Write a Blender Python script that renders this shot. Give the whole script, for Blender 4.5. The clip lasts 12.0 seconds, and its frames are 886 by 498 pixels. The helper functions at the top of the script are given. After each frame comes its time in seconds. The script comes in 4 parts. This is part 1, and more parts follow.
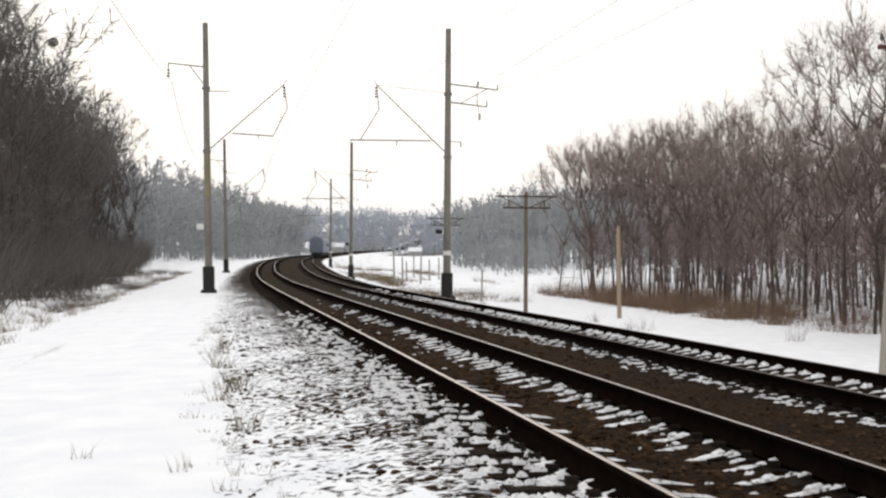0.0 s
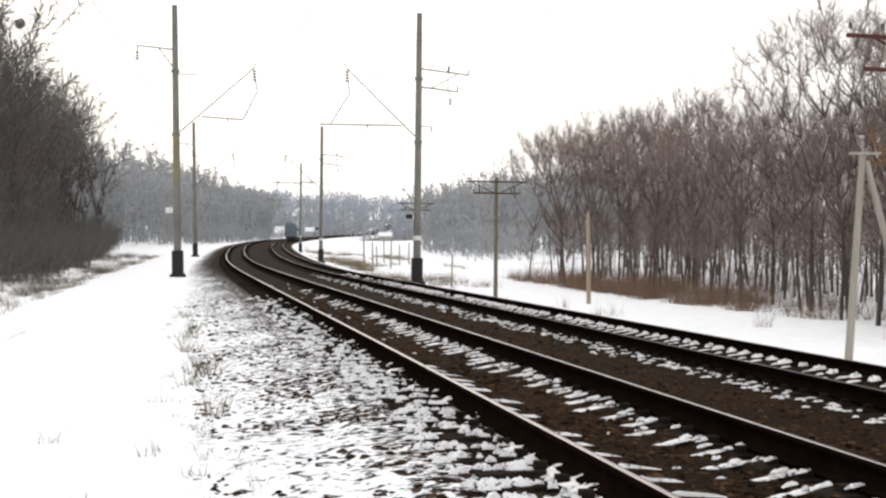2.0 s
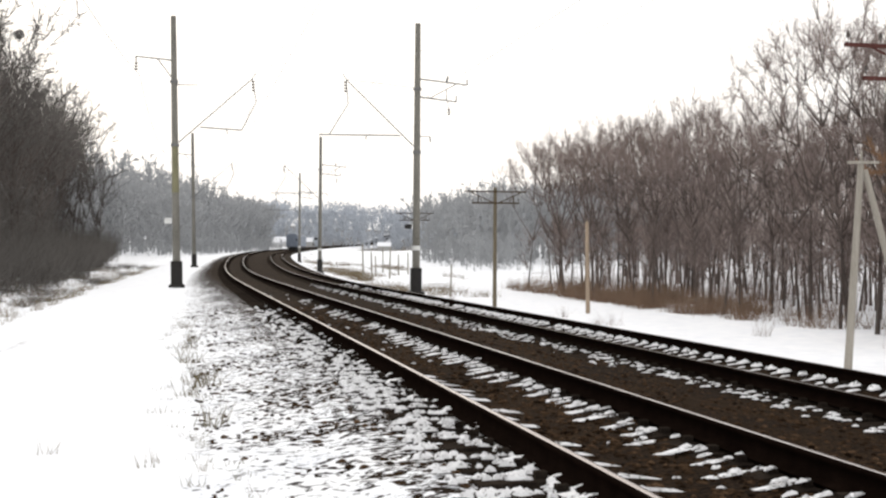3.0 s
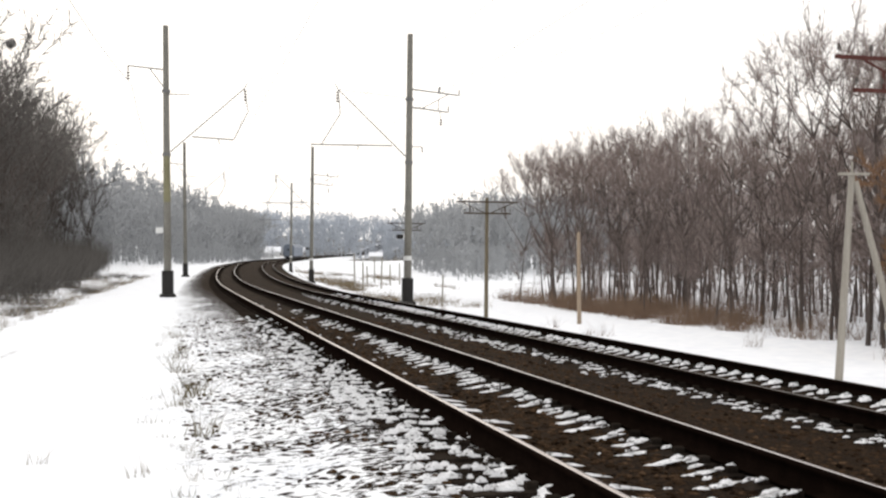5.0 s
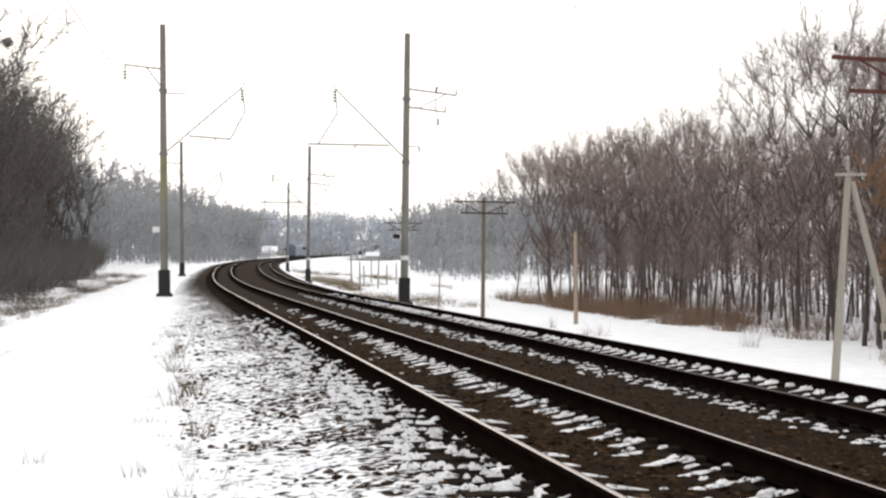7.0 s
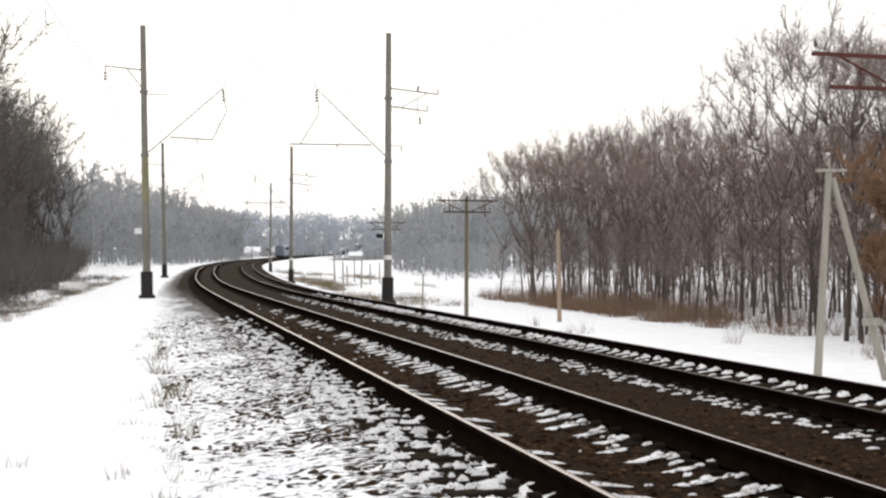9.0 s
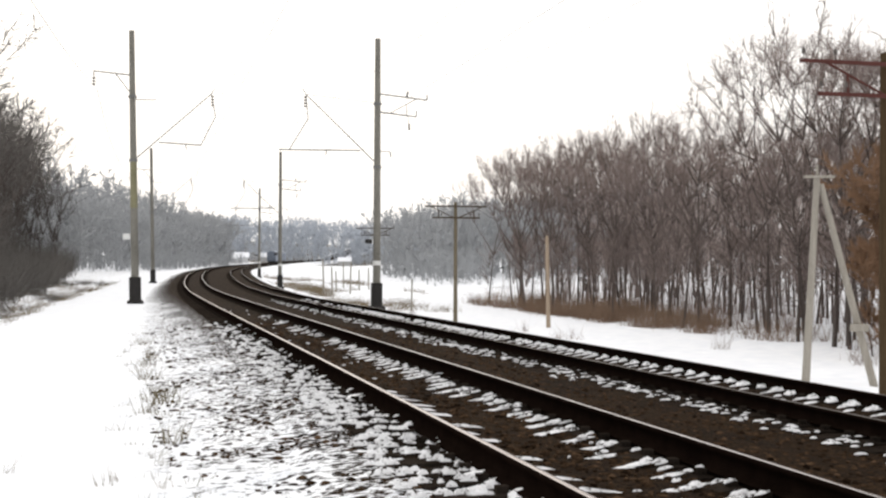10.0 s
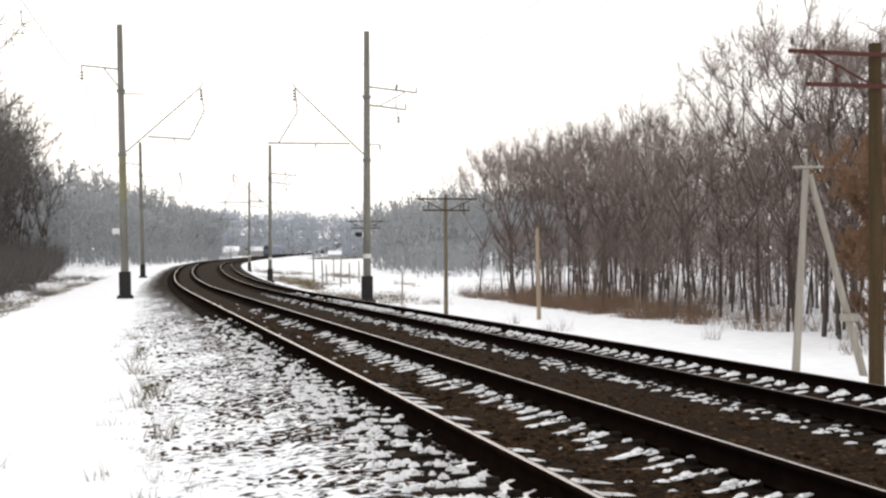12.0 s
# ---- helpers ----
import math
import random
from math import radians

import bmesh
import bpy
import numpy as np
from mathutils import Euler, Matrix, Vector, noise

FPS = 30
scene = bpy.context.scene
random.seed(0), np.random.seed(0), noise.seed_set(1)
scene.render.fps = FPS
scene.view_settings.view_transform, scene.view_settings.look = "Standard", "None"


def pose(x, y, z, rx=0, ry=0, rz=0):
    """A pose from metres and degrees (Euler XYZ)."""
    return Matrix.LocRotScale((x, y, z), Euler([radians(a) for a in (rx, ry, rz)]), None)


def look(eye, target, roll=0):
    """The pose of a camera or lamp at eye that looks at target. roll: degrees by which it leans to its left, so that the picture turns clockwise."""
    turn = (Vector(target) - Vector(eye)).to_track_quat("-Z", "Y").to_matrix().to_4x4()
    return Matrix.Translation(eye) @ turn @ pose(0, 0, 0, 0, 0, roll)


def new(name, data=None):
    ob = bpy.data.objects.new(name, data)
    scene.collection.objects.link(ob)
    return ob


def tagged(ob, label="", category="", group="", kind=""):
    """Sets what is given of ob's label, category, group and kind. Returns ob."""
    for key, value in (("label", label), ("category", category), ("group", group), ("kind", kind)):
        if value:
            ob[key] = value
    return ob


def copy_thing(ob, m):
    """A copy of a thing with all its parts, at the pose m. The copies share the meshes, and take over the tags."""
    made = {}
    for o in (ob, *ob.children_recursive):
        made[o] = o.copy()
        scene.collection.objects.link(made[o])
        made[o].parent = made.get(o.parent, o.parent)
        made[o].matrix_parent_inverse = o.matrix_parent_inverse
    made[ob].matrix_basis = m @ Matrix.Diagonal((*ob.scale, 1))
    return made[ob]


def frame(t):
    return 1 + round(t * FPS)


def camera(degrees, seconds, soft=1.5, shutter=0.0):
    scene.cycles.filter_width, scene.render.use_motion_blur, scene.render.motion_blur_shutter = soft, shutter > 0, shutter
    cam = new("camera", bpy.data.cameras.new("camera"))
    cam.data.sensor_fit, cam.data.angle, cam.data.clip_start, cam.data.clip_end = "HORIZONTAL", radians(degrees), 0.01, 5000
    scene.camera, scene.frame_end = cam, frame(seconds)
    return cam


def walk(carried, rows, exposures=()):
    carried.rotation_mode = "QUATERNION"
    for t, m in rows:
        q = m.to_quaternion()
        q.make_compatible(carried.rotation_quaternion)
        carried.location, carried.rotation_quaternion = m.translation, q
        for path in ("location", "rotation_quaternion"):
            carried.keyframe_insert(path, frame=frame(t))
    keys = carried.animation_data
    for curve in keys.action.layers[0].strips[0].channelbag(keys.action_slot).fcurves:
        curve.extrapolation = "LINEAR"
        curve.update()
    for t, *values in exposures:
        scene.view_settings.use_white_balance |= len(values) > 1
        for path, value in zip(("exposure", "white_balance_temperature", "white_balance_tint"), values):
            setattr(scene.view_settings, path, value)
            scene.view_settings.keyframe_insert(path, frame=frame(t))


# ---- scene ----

# camera: held by hand at one spot beside the line
EYE = (0.0, 0.0, 1.247)
TURNS = [
    (0.0, 89.832, -0.149, 3.601), (0.5, 89.078, -0.357, 3.468), (1.0, 88.565, -0.280, 3.304),
    (1.5, 88.912, -0.473, 2.608), (2.0, 89.148, -0.407, 2.229), (2.5, 89.347, -0.327, 2.363),
    (3.0, 89.604, -0.272, 2.180), (5.0, 90.078, -0.423, 1.795), (5.5, 90.083, -0.571, 1.686),
    (6.0, 90.123, -0.878, 1.108), (6.5, 89.985, -0.958, 1.398), (7.0, 90.070, -0.526, 1.649),
    (9.0, 90.030, -0.022, 0.870), (9.5, 90.100, 0.029, 0.534), (10.0, 90.292, -0.075, 0.364),
    (10.5, 90.104, 0.000, 0.000), (11.0, 89.872, 0.045, -0.226), (11.5, 89.726, 0.194, -0.156),
    (12.0, 89.951, 0.303, -0.085)]
cam = camera(39.23, 12.0, soft=2.35)
walk(cam, [(t, pose(*EYE, rx, ry, rz)) for t, rx, ry, rz in TURNS], exposures=[(0.0, -0.22), (0.6, -0.1), (1.5, 0.0), (12.0, 0.0)])

# ---- sky and light: a bright overcast winter noon, the sun behind thin cloud ahead ----
SUN_EL, SUN_AZ = 32.0, -12.0          # degrees; azimuth from +y towards +x
world = bpy.data.worlds.new("overcast_sky")
scene.world = world
world.use_nodes = True
wn, wl = world.node_tree.nodes, world.node_tree.links
sky = wn.new("ShaderNodeTexSky")
sky.sky_type, sky.sun_disc = "NISHITA", False
sky.sun_elevation, sky.sun_rotation = radians(SUN_EL), radians(SUN_AZ)
sky.air_density, sky.dust_density, sky.ozone_density = 1.0, 6.0, 1.0
cloud = wn.new("ShaderNodeMix")
cloud.data_type = "RGBA"
cloud.inputs[0].default_value = 0.85
cloud.inputs[7].default_value = (13.4, 13.2, 13.0, 1)
wl.new(sky.outputs[0], cloud.inputs[6])
wl.new(cloud.outputs[2], wn["Background"].inputs["Color"])
wn["Background"].inputs["Strength"].default_value = 0.1
sun = new("sun", bpy.data.lights.new("sun", "SUN"))
sun.data.energy, sun.data.angle, sun.data.color = 0.9, radians(14), (1.0, 0.95, 0.88)
_a, _e = radians(SUN_AZ), radians(SUN_EL)
sun.matrix_world = look((math.sin(_a) * 50, math.cos(_a) * 50, math.tan(_e) * 50), (0, 0, 0))


# ---- materials ----
def col(c):
    return (*c, 1.0) if len(c) == 3 else c


def material(name, dark, light, rough=0.8, scale=4.0, fine=40.0, bump=0.3, metal=0.0, contrast=0.25, spec=0.3, stretch=(1, 1, 1), per_object=0.0):
    """Two-scale mottled surface in object space between two colours."""
    m = bpy.data.materials.new(name)
    m.use_nodes = True
    n, l = m.node_tree.nodes, m.node_tree.links
    b = n["Principled BSDF"]
    tc = n.new("ShaderNodeTexCoord")
    mp = n.new("ShaderNodeMapping")
    mp.inputs["Scale"].default_value = stretch
    l.new(tc.outputs["Object"], mp.inputs["Vector"])
    big, small = n.new("ShaderNodeTexNoise"), n.new("ShaderNodeTexNoise")
    for tex, sc in ((big, scale), (small, fine)):
        tex.inputs["Scale"].default_value = sc
        tex.inputs["Detail"].default_value = 4
        l.new(mp.outputs[0], tex.inputs["Vector"])
    add = n.new("ShaderNodeMath")
    add.operation = "MULTIPLY_ADD"
    add.inputs[1].default_value = 0.55
    l.new(small.outputs["Fac"], add.inputs[0])
    half = n.new("ShaderNodeMath")
    half.operation = "MULTIPLY"
    half.inputs[1].default_value = 0.45
    l.new(big.outputs["Fac"], half.inputs[0])
    l.new(half.outputs[0], add.inputs[2])
    last = add
    if per_object:
        info = n.new("ShaderNodeObjectInfo")
        more = n.new("ShaderNodeMath")
        more.operation = "MULTIPLY_ADD"
        more.inputs[1].default_value = per_object
        l.new(info.outputs["Random"], more.inputs[0])
        l.new(add.outputs[0], more.inputs[2])
        shift = n.new("ShaderNodeMath")
        shift.operation = "SUBTRACT"
        shift.inputs[1].default_value = per_object / 2
        l.new(more.outputs[0], shift.inputs[0])
        last = shift
    ramp = n.new("ShaderNodeValToRGB")
    ramp.color_ramp.elements[0].position, ramp.color_ramp.elements[1].position = 0.5 - contrast, 0.5 + contrast
    ramp.color_ramp.elements[0].color, ramp.color_ramp.elements[1].color = col(dark), col(light)
    l.new(last.outputs[0], ramp.inputs[0])
    l.new(ramp.outputs[0], b.inputs["Base Color"])
    b.inputs["Roughness"].default_value = rough
    b.inputs["Metallic"].default_value = metal
    b.inputs["Specular IOR Level"].default_value = spec
    if bump:
        bp = n.new("ShaderNodeBump")
        bp.inputs["Strength"].default_value = bump
        bp.inputs["Distance"].default_value = 0.02
        l.new(small.outputs["Fac"], bp.inputs["Height"])
        l.new(bp.outputs[0], b.inputs["Normal"])
    return m


M_SNOW = material("snow", (0.80, 0.82, 0.86), (0.90, 0.91, 0.93), 0.7, 1.2, 30, 0.25, contrast=0.2)


def patchy_snow():
    """Thin old snow that the ballast's grit shows through."""
    m = bpy.data.materials.new("thin_gritty_snow")
    m.use_nodes = True
    n, l = m.node_tree.nodes, m.node_tree.links
    b = n["Principled BSDF"]
    tc = n.new("ShaderNodeTexCoord")
    tx = n.new("ShaderNodeTexNoise")
    tx.inputs["Scale"].default_value, tx.inputs["Detail"].default_value, tx.inputs["Roughness"].default_value = 20, 5, 0.65
    l.new(tc.outputs["Object"], tx.inputs["Vector"])
    r = n.new("ShaderNodeValToRGB")
    e = r.color_ramp.elements
    e[0].position, e[0].color = 0.36, (0.02, 0.014, 0.01, 1)
    e[1].position, e[1].color = 0.45, (0.86, 0.86, 0.87, 1)
    l.new(tx.outputs[0], r.inputs[0])
    l.new(r.outputs[0], b.inputs["Base Color"])
    b.inputs["Roughness"].default_value, b.inputs["Specular IOR Level"].default_value = 0.8, 0.05
    bp = n.new("ShaderNodeBump")
    bp.inputs["Strength"].default_value, bp.inputs["Distance"].default_value = 0.5, 0.02
    l.new(tx.outputs[0], bp.inputs["Height"])
    l.new(bp.outputs[0], b.inputs["Normal"])
    return m


M_SNOW_GRIT = patchy_snow()
M_SLEEPER = material("weathered_concrete", (0.008, 0.0062, 0.005), (0.04, 0.032, 0.026), 0.9, 3, 50, 0.4, contrast=0.2, per_object=0.2, spec=0.0)
M_STONE = material("ballast_stone", (0.003, 0.002, 0.0013), (0.056, 0.035, 0.021), 0.9, 5, 60, 0.4, contrast=0.22, spec=0.0)
_n, _l = M_STONE.node_tree.nodes, M_STONE.node_tree.links
_geo, _hsv = _n.new("ShaderNodeNewGeometry"), _n.new("ShaderNodeHueSaturation")
_rng = _n.new("ShaderNodeMapRange")
_rng.inputs["To Min"].default_value, _rng.inputs["To Max"].default_value = 0.3, 2.8
_l.new(_geo.outputs["Random Per Island"], _rng.inputs["Value"])
_l.new(_rng.outputs[0], _hsv.inputs["Value"])
_l.new(_n["Principled BSDF"].inputs["Base Color"].links[0].from_socket, _hsv.inputs["Color"])
_l.new(_hsv.outputs[0], _n["Principled BSDF"].inputs["Base Color"])
# rail sides: rust, with their backlit shade darkened into the colour
M_RUST_SHADE = material("rusty_shaded_rail_side", (0.003, 0.002, 0.0016), (0.013, 0.008, 0.006), 0.85, 6, 90, 0.4, contrast=0.2, spec=0.0)
M_STEEL = material("worn_bright_rail_head", (0.36, 0.33, 0.32), (0.54, 0.50, 0.49), 0.16, 3, 50, 0.03, metal=1.0)
M_STEEL_WORN = material("brown_worn_rail_head", (0.20, 0.165, 0.15), (0.36, 0.31, 0.29), 0.24, 3, 50, 0.05, metal=0.9)
M_STEEL_DULL = material("dull_rail_head", (0.03, 0.024, 0.02), (0.09, 0.075, 0.065), 0.45, 3, 50, 0.05, metal=0.6)
M_CONCRETE = material("grey_mast_concrete", (0.12, 0.115, 0.10), (0.28, 0.268, 0.235), 0.9, 1.5, 30, 0.3, contrast=0.2, stretch=(1, 1, 0.4))
M_LICHEN = material("lichen_stained_concrete", (0.14, 0.13, 0.08), (0.30, 0.285, 0.175), 0.9, 2.5, 40, 0.3, contrast=0.2, stretch=(1, 1, 0.3))
M_BITUMEN = material("black_bitumen_coat", (0.010, 0.009, 0.009), (0.03, 0.027, 0.025), 0.7, 4, 50, 0.3)
M_IRON = material("galvanised_arm_steel", (0.12, 0.12, 0.12), (0.26, 0.26, 0.26), 0.6, 6, 60, 0.1, metal=0.4)
M_REDIRON = material("rust_red_crossarm_steel", (0.05, 0.016, 0.012), (0.11, 0.035, 0.028), 0.8, 6, 60, 0.2)
M_GLASS_INS = material("brown_insulator_porcelain", (0.05, 0.04, 0.035), (0.12, 0.10, 0.09), 0.3, 8, 60, 0.0)
M_WHITE = material("white_painted_steel", (0.62, 0.62, 0.6), (0.8, 0.8, 0.78), 0.5, 3, 40, 0.1)
M_POLEWOOD = material("dark_tarred_pole_wood", (0.035, 0.024, 0.014), (0.10, 0.07, 0.04), 0.9, 2, 30, 0.5, stretch=(4, 4, 0.25), spec=0.03)
M_GREYWOOD = material("weathered_grey_pole_wood", (0.20, 0.18, 0.15), (0.42, 0.39, 0.34), 0.9, 2, 30, 0.4, stretch=(4, 4, 0.25))
M_POLEMID = material("brown_weathered_pole_wood", (0.09, 0.075, 0.05), (0.22, 0.185, 0.13), 0.9, 2, 30, 0.4, stretch=(4, 4, 0.25), spec=0.1)
M_BUFFWOOD = material("buff_pole_wood", (0.24, 0.18, 0.13), (0.46, 0.37, 0.28), 0.9, 2, 30, 0.4, stretch=(4, 4, 0.25), spec=0.1)
M_WIRE = material("grey_copper_wire", (0.16, 0.16, 0.16), (0.28, 0.28, 0.28), 0.6, 6, 60, 0.0, metal=0.5)
M_BARK = material("dark_grey_brown_bark", (0.05, 0.041, 0.037), (0.16, 0.133, 0.12), 0.95, 1.5, 20, 0.4, contrast=0.25, stretch=(2, 2, 0.3), per_object=0.25, spec=0.03)
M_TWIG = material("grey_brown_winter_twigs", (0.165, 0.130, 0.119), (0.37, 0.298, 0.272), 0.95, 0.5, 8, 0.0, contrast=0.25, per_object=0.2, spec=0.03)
# M_TWIG made paler for the back rows, haze mixed into its colour
M_TWIG_BACK = material("haze_grey_brown_twigs", (0.34, 0.285, 0.268), (0.62, 0.53, 0.495), 0.95, 0.5, 8, 0.0, contrast=0.25, spec=0.03)
M_TWIG_DARK = material("dark_olive_grey_twigs", (0.075, 0.070, 0.066), (0.20, 0.185, 0.172), 0.95, 0.5, 8, 0.0, contrast=0.25, per_object=0.2, spec=0.03)
# far twigs: distance haze painted in as paler, bluer base colours
M_TWIG_HAZE = material("haze_pale_twigs", (0.44, 0.475, 0.53), (0.62, 0.66, 0.72), 0.95, 0.3, 4, 0.0, contrast=0.45, spec=0.03)
M_TWIG_FAR = material("haze_grey_twigs", (0.30, 0.31, 0.322), (0.50, 0.51, 0.52), 0.95, 0.3, 4, 0.0, contrast=0.45, spec=0.03)
M_OAK = material("withered_brown_leaves", (0.16, 0.095, 0.058), (0.33, 0.205, 0.13), 0.9, 2, 20, 0.0, spec=0.03)
M_DRYGRASS = material("withered_grass", (0.10, 0.075, 0.045), (0.26, 0.20, 0.12), 0.9, 3, 20, 0.0, spec=0.03)
M_BUSH = material("red_brown_brushwood", (0.13, 0.088, 0.062), (0.30, 0.205, 0.145), 0.9, 0.6, 8, 0.0, spec=0.03)
M_WEED = material("olive_brown_weeds", (0.07, 0.058, 0.03), (0.19, 0.155, 0.085), 0.9, 3, 20, 0.0, spec=0.03)
M_WAGON = material("dark_blue_grey_wagon_paint", (0.11, 0.13, 0.165), (0.18, 0.205, 0.25), 0.6, 1.0, 12, 0.1)
M_WAGONDARK = material("sooty_underframe_steel", (0.02, 0.02, 0.022), (0.05, 0.05, 0.05), 0.8, 2, 20, 0.1)
M_PLASTER = material("pale_house_plaster", (0.40, 0.40, 0.40), (0.55, 0.55, 0.55), 0.9, 1, 12, 0.1)
M_PANE = material("dark_window_glass", (0.02, 0.02, 0.025), (0.04, 0.04, 0.05), 0.1, 1, 5, 0.0)


def ground_material():
    """Snow over ballast, earth and dry grass; the mesh carries how thick the snow lies and where soil is stony."""
    m = bpy.data.materials.new("snowy_ground")
    m.use_nodes = True
    n, l = m.node_tree.nodes, m.node_tree.links
    b = n["Principled BSDF"]
    tc = n.new("ShaderNodeTexCoord")

    def tex(scale, detail=5, rough=0.55):
        t = n.new("ShaderNodeTexNoise")
        t.inputs["Scale"].default_value, t.inputs["Detail"].default_value, t.inputs["Roughness"].default_value = scale, detail, rough
        l.new(tc.outputs["Object"], t.inputs["Vector"])
        return t

    def ramp(src, p0, c0, p1, c1):
        r = n.new("ShaderNodeValToRGB")
        r.color_ramp.elements[0].position, r.color_ramp.elements[1].position = p0, p1
        r.color_ramp.elements[0].color, r.color_ramp.elements[1].color = col(c0), col(c1)
        l.new(src, r.inputs[0])
        return r

    def mix(a, c, f):
        x = n.new("ShaderNodeMix")
        x.data_type = "RGBA"
        l.new(a, x.inputs[6]), l.new(c, x.inputs[7]), l.new(f, x.inputs[0])
        return x.outputs[2]

    cover, stony = n.new("ShaderNodeAttribute"), n.new("ShaderNodeAttribute")
    cover.attribute_name, stony.attribute_name = "cover", "stony"
    stone = ramp(tex(26, 6, 0.7).outputs[0], 0.40, (0.002, 0.0014, 0.001), 0.76, (0.076, 0.048, 0.030))
    tint = ramp(tex(0.8).outputs[0], 0.35, (0.62, 0.60, 0.58), 0.7, (1.0, 0.88, 0.62))
    mul = n.new("ShaderNodeMix")
    mul.data_type, mul.blend_type = "RGBA", "MULTIPLY"
    mul.inputs[0].default_value = 1.0
    l.new(stone.outputs[0], mul.inputs[6]), l.new(tint.outputs[0], mul.inputs[7])
    soil = ramp(tex(9).outputs[0], 0.3, (0.06, 0.054, 0.048), 0.7, (0.20, 0.18, 0.155))
    base = mix(soil.outputs[0], mul.outputs[2], stony.outputs["Fac"])
    snow = ramp(tex(1.5).outputs[0], 0.3, (0.80, 0.82, 0.86), 0.7, (0.90, 0.91, 0.93))
    patch = tex(13.0, 6, 0.66)
    turn = n.new("ShaderNodeMapping")
    turn.inputs["Rotation"].default_value = (0, 0, radians(-13.8))
    turn.inputs["Scale"].default_value = (0.65, 1.05, 1.0)
    l.new(tc.outputs["Object"], turn.inputs["Vector"]), l.new(turn.outputs[0], patch.inputs["Vector"])
    s1 = n.new("ShaderNodeMath")
    s1.operation = "ADD"
    l.new(patch.outputs[0], s1.inputs[0]), l.new(cover.outputs["Fac"], s1.inputs[1])
    edge = n.new("ShaderNodeMapRange")
    edge.interpolation_type = "SMOOTHSTEP"
    edge.inputs["From Min"].default_value, edge.inputs["From Max"].default_value = 0.975, 1.04
    l.new(s1.outputs[0], edge.inputs["Value"])
    l.new(mix(base, snow.outputs[0], edge.outputs[0]), b.inputs["Base Color"])
    b.inputs["Roughness"].default_value = 0.8
    b.inputs["Specular IOR Level"].default_value = 0.008
    hsum = n.new("ShaderNodeMath")
    hsum.operation = "MULTIPLY_ADD"
    hsum.inputs[1].default_value = 0.6
    l.new(edge.outputs[0], hsum.inputs[0]), l.new(tex(30).outputs[0], hsum.inputs[2])
    bp = n.new("ShaderNodeBump")
    bp.inputs["Strength"].default_value, bp.inputs["Distance"].default_value = 0.5, 0.03
    l.new(hsum.outputs[0], bp.inputs["Height"])
    l.new(bp.outputs[0], b.inputs["Normal"])
    return m


M_GROUND = ground_material()

# ---- the line's course: distance s along the near rail, offset o to its right ----
STEP = 0.5
_s = np.arange(0, 5000 + STEP, STEP)
_k = np.where(_s < 900, np.interp(_s, [0, 60, 130, 250, 700], [-0.00036, 0.00059, 0.00051, 0.00032, 0.00039]), 0)
_g = np.interp(_s, [0, 60, 130, 250, 700, 900], [-0.00876, -0.01155, 0.00204, -0.00491, 0.004, 0.0])
_th = radians(-13.834) + np.cumsum(_k) * STEP
A0 = 2.351
_x = A0 * math.cos(radians(-13.834)) + np.cumsum(np.sin(_th)) * STEP
_y = -A0 * math.sin(radians(-13.834)) + np.cumsum(np.cos(_th)) * STEP
_z = np.cumsum(_g) * STEP
TRACK_GAP, TRACK_DROP, CANT, GAUGE = 4.87, -0.304, 0.0153, 1.59


def course(s):
    """x, y, rail height and heading at s (arrays or numbers; straight on behind the camera)."""
    s = np.asarray(s, dtype=float)
    c = np.clip(s, 0, 5000)
    back = s - c
    th = np.interp(c, _s, _th)
    return (np.interp(c, _s, _x) + np.sin(th) * back, np.interp(c, _s, _y) + np.cos(th) * back,
            np.interp(c, _s, _z) - 0.00876 * back, th)


def at(s, o, dz=0.0):
    x, y, z, th = course(s)
    return Vector((float(x + o * np.cos(th)), float(y - o * np.sin(th)), float(z + dz)))


def heading(s):
    return -math.degrees(float(course(s)[3]))


# ---- smooth random relief ----
def vnoise(x, y, seed=0):
    xi, yi = np.floor(x).astype(np.int64), np.floor(y).astype(np.int64)
    fx, fy = x - xi, y - yi
    fx, fy = fx * fx * (3 - 2 * fx), fy * fy * (3 - 2 * fy)

    def h(a, b):
        v = np.sin(a * 127.1 + b * 311.7 + seed * 74.7) * 43758.5453
        return v - np.floor(v)
    return (h(xi, yi) * (1 - fx) + h(xi + 1, yi) * fx) * (1 - fy) + (h(xi, yi + 1) * (1 - fx) + h(xi + 1, yi + 1) * fx) * fy - 0.5


def profile(s, o):
    """Height of the ground against the near rail's head."""
    base = np.interp(o, [-400, -120, -40, -16, -11, -8.5, -5.6, -3.2, -2.2, -1.35, -0.75, 2.3, 3.2, 4.1, 7.4, 8.1, 10.2, 13, 18, 28, 45, 90, 400],
                     [12, 6, 2.0, -0.45, -0.8, -1.0, -0.52, -0.36, -0.36, -0.30, -0.225, -0.245, -0.38, -0.52, -0.545, -0.66, -1.5, -1.95, -2.2, -2.35, -1.7, 0.6, 6])
    hill = 27 * np.clip((s - 740) / 450, 0, 0.36) ** 1.2
    return base + hill


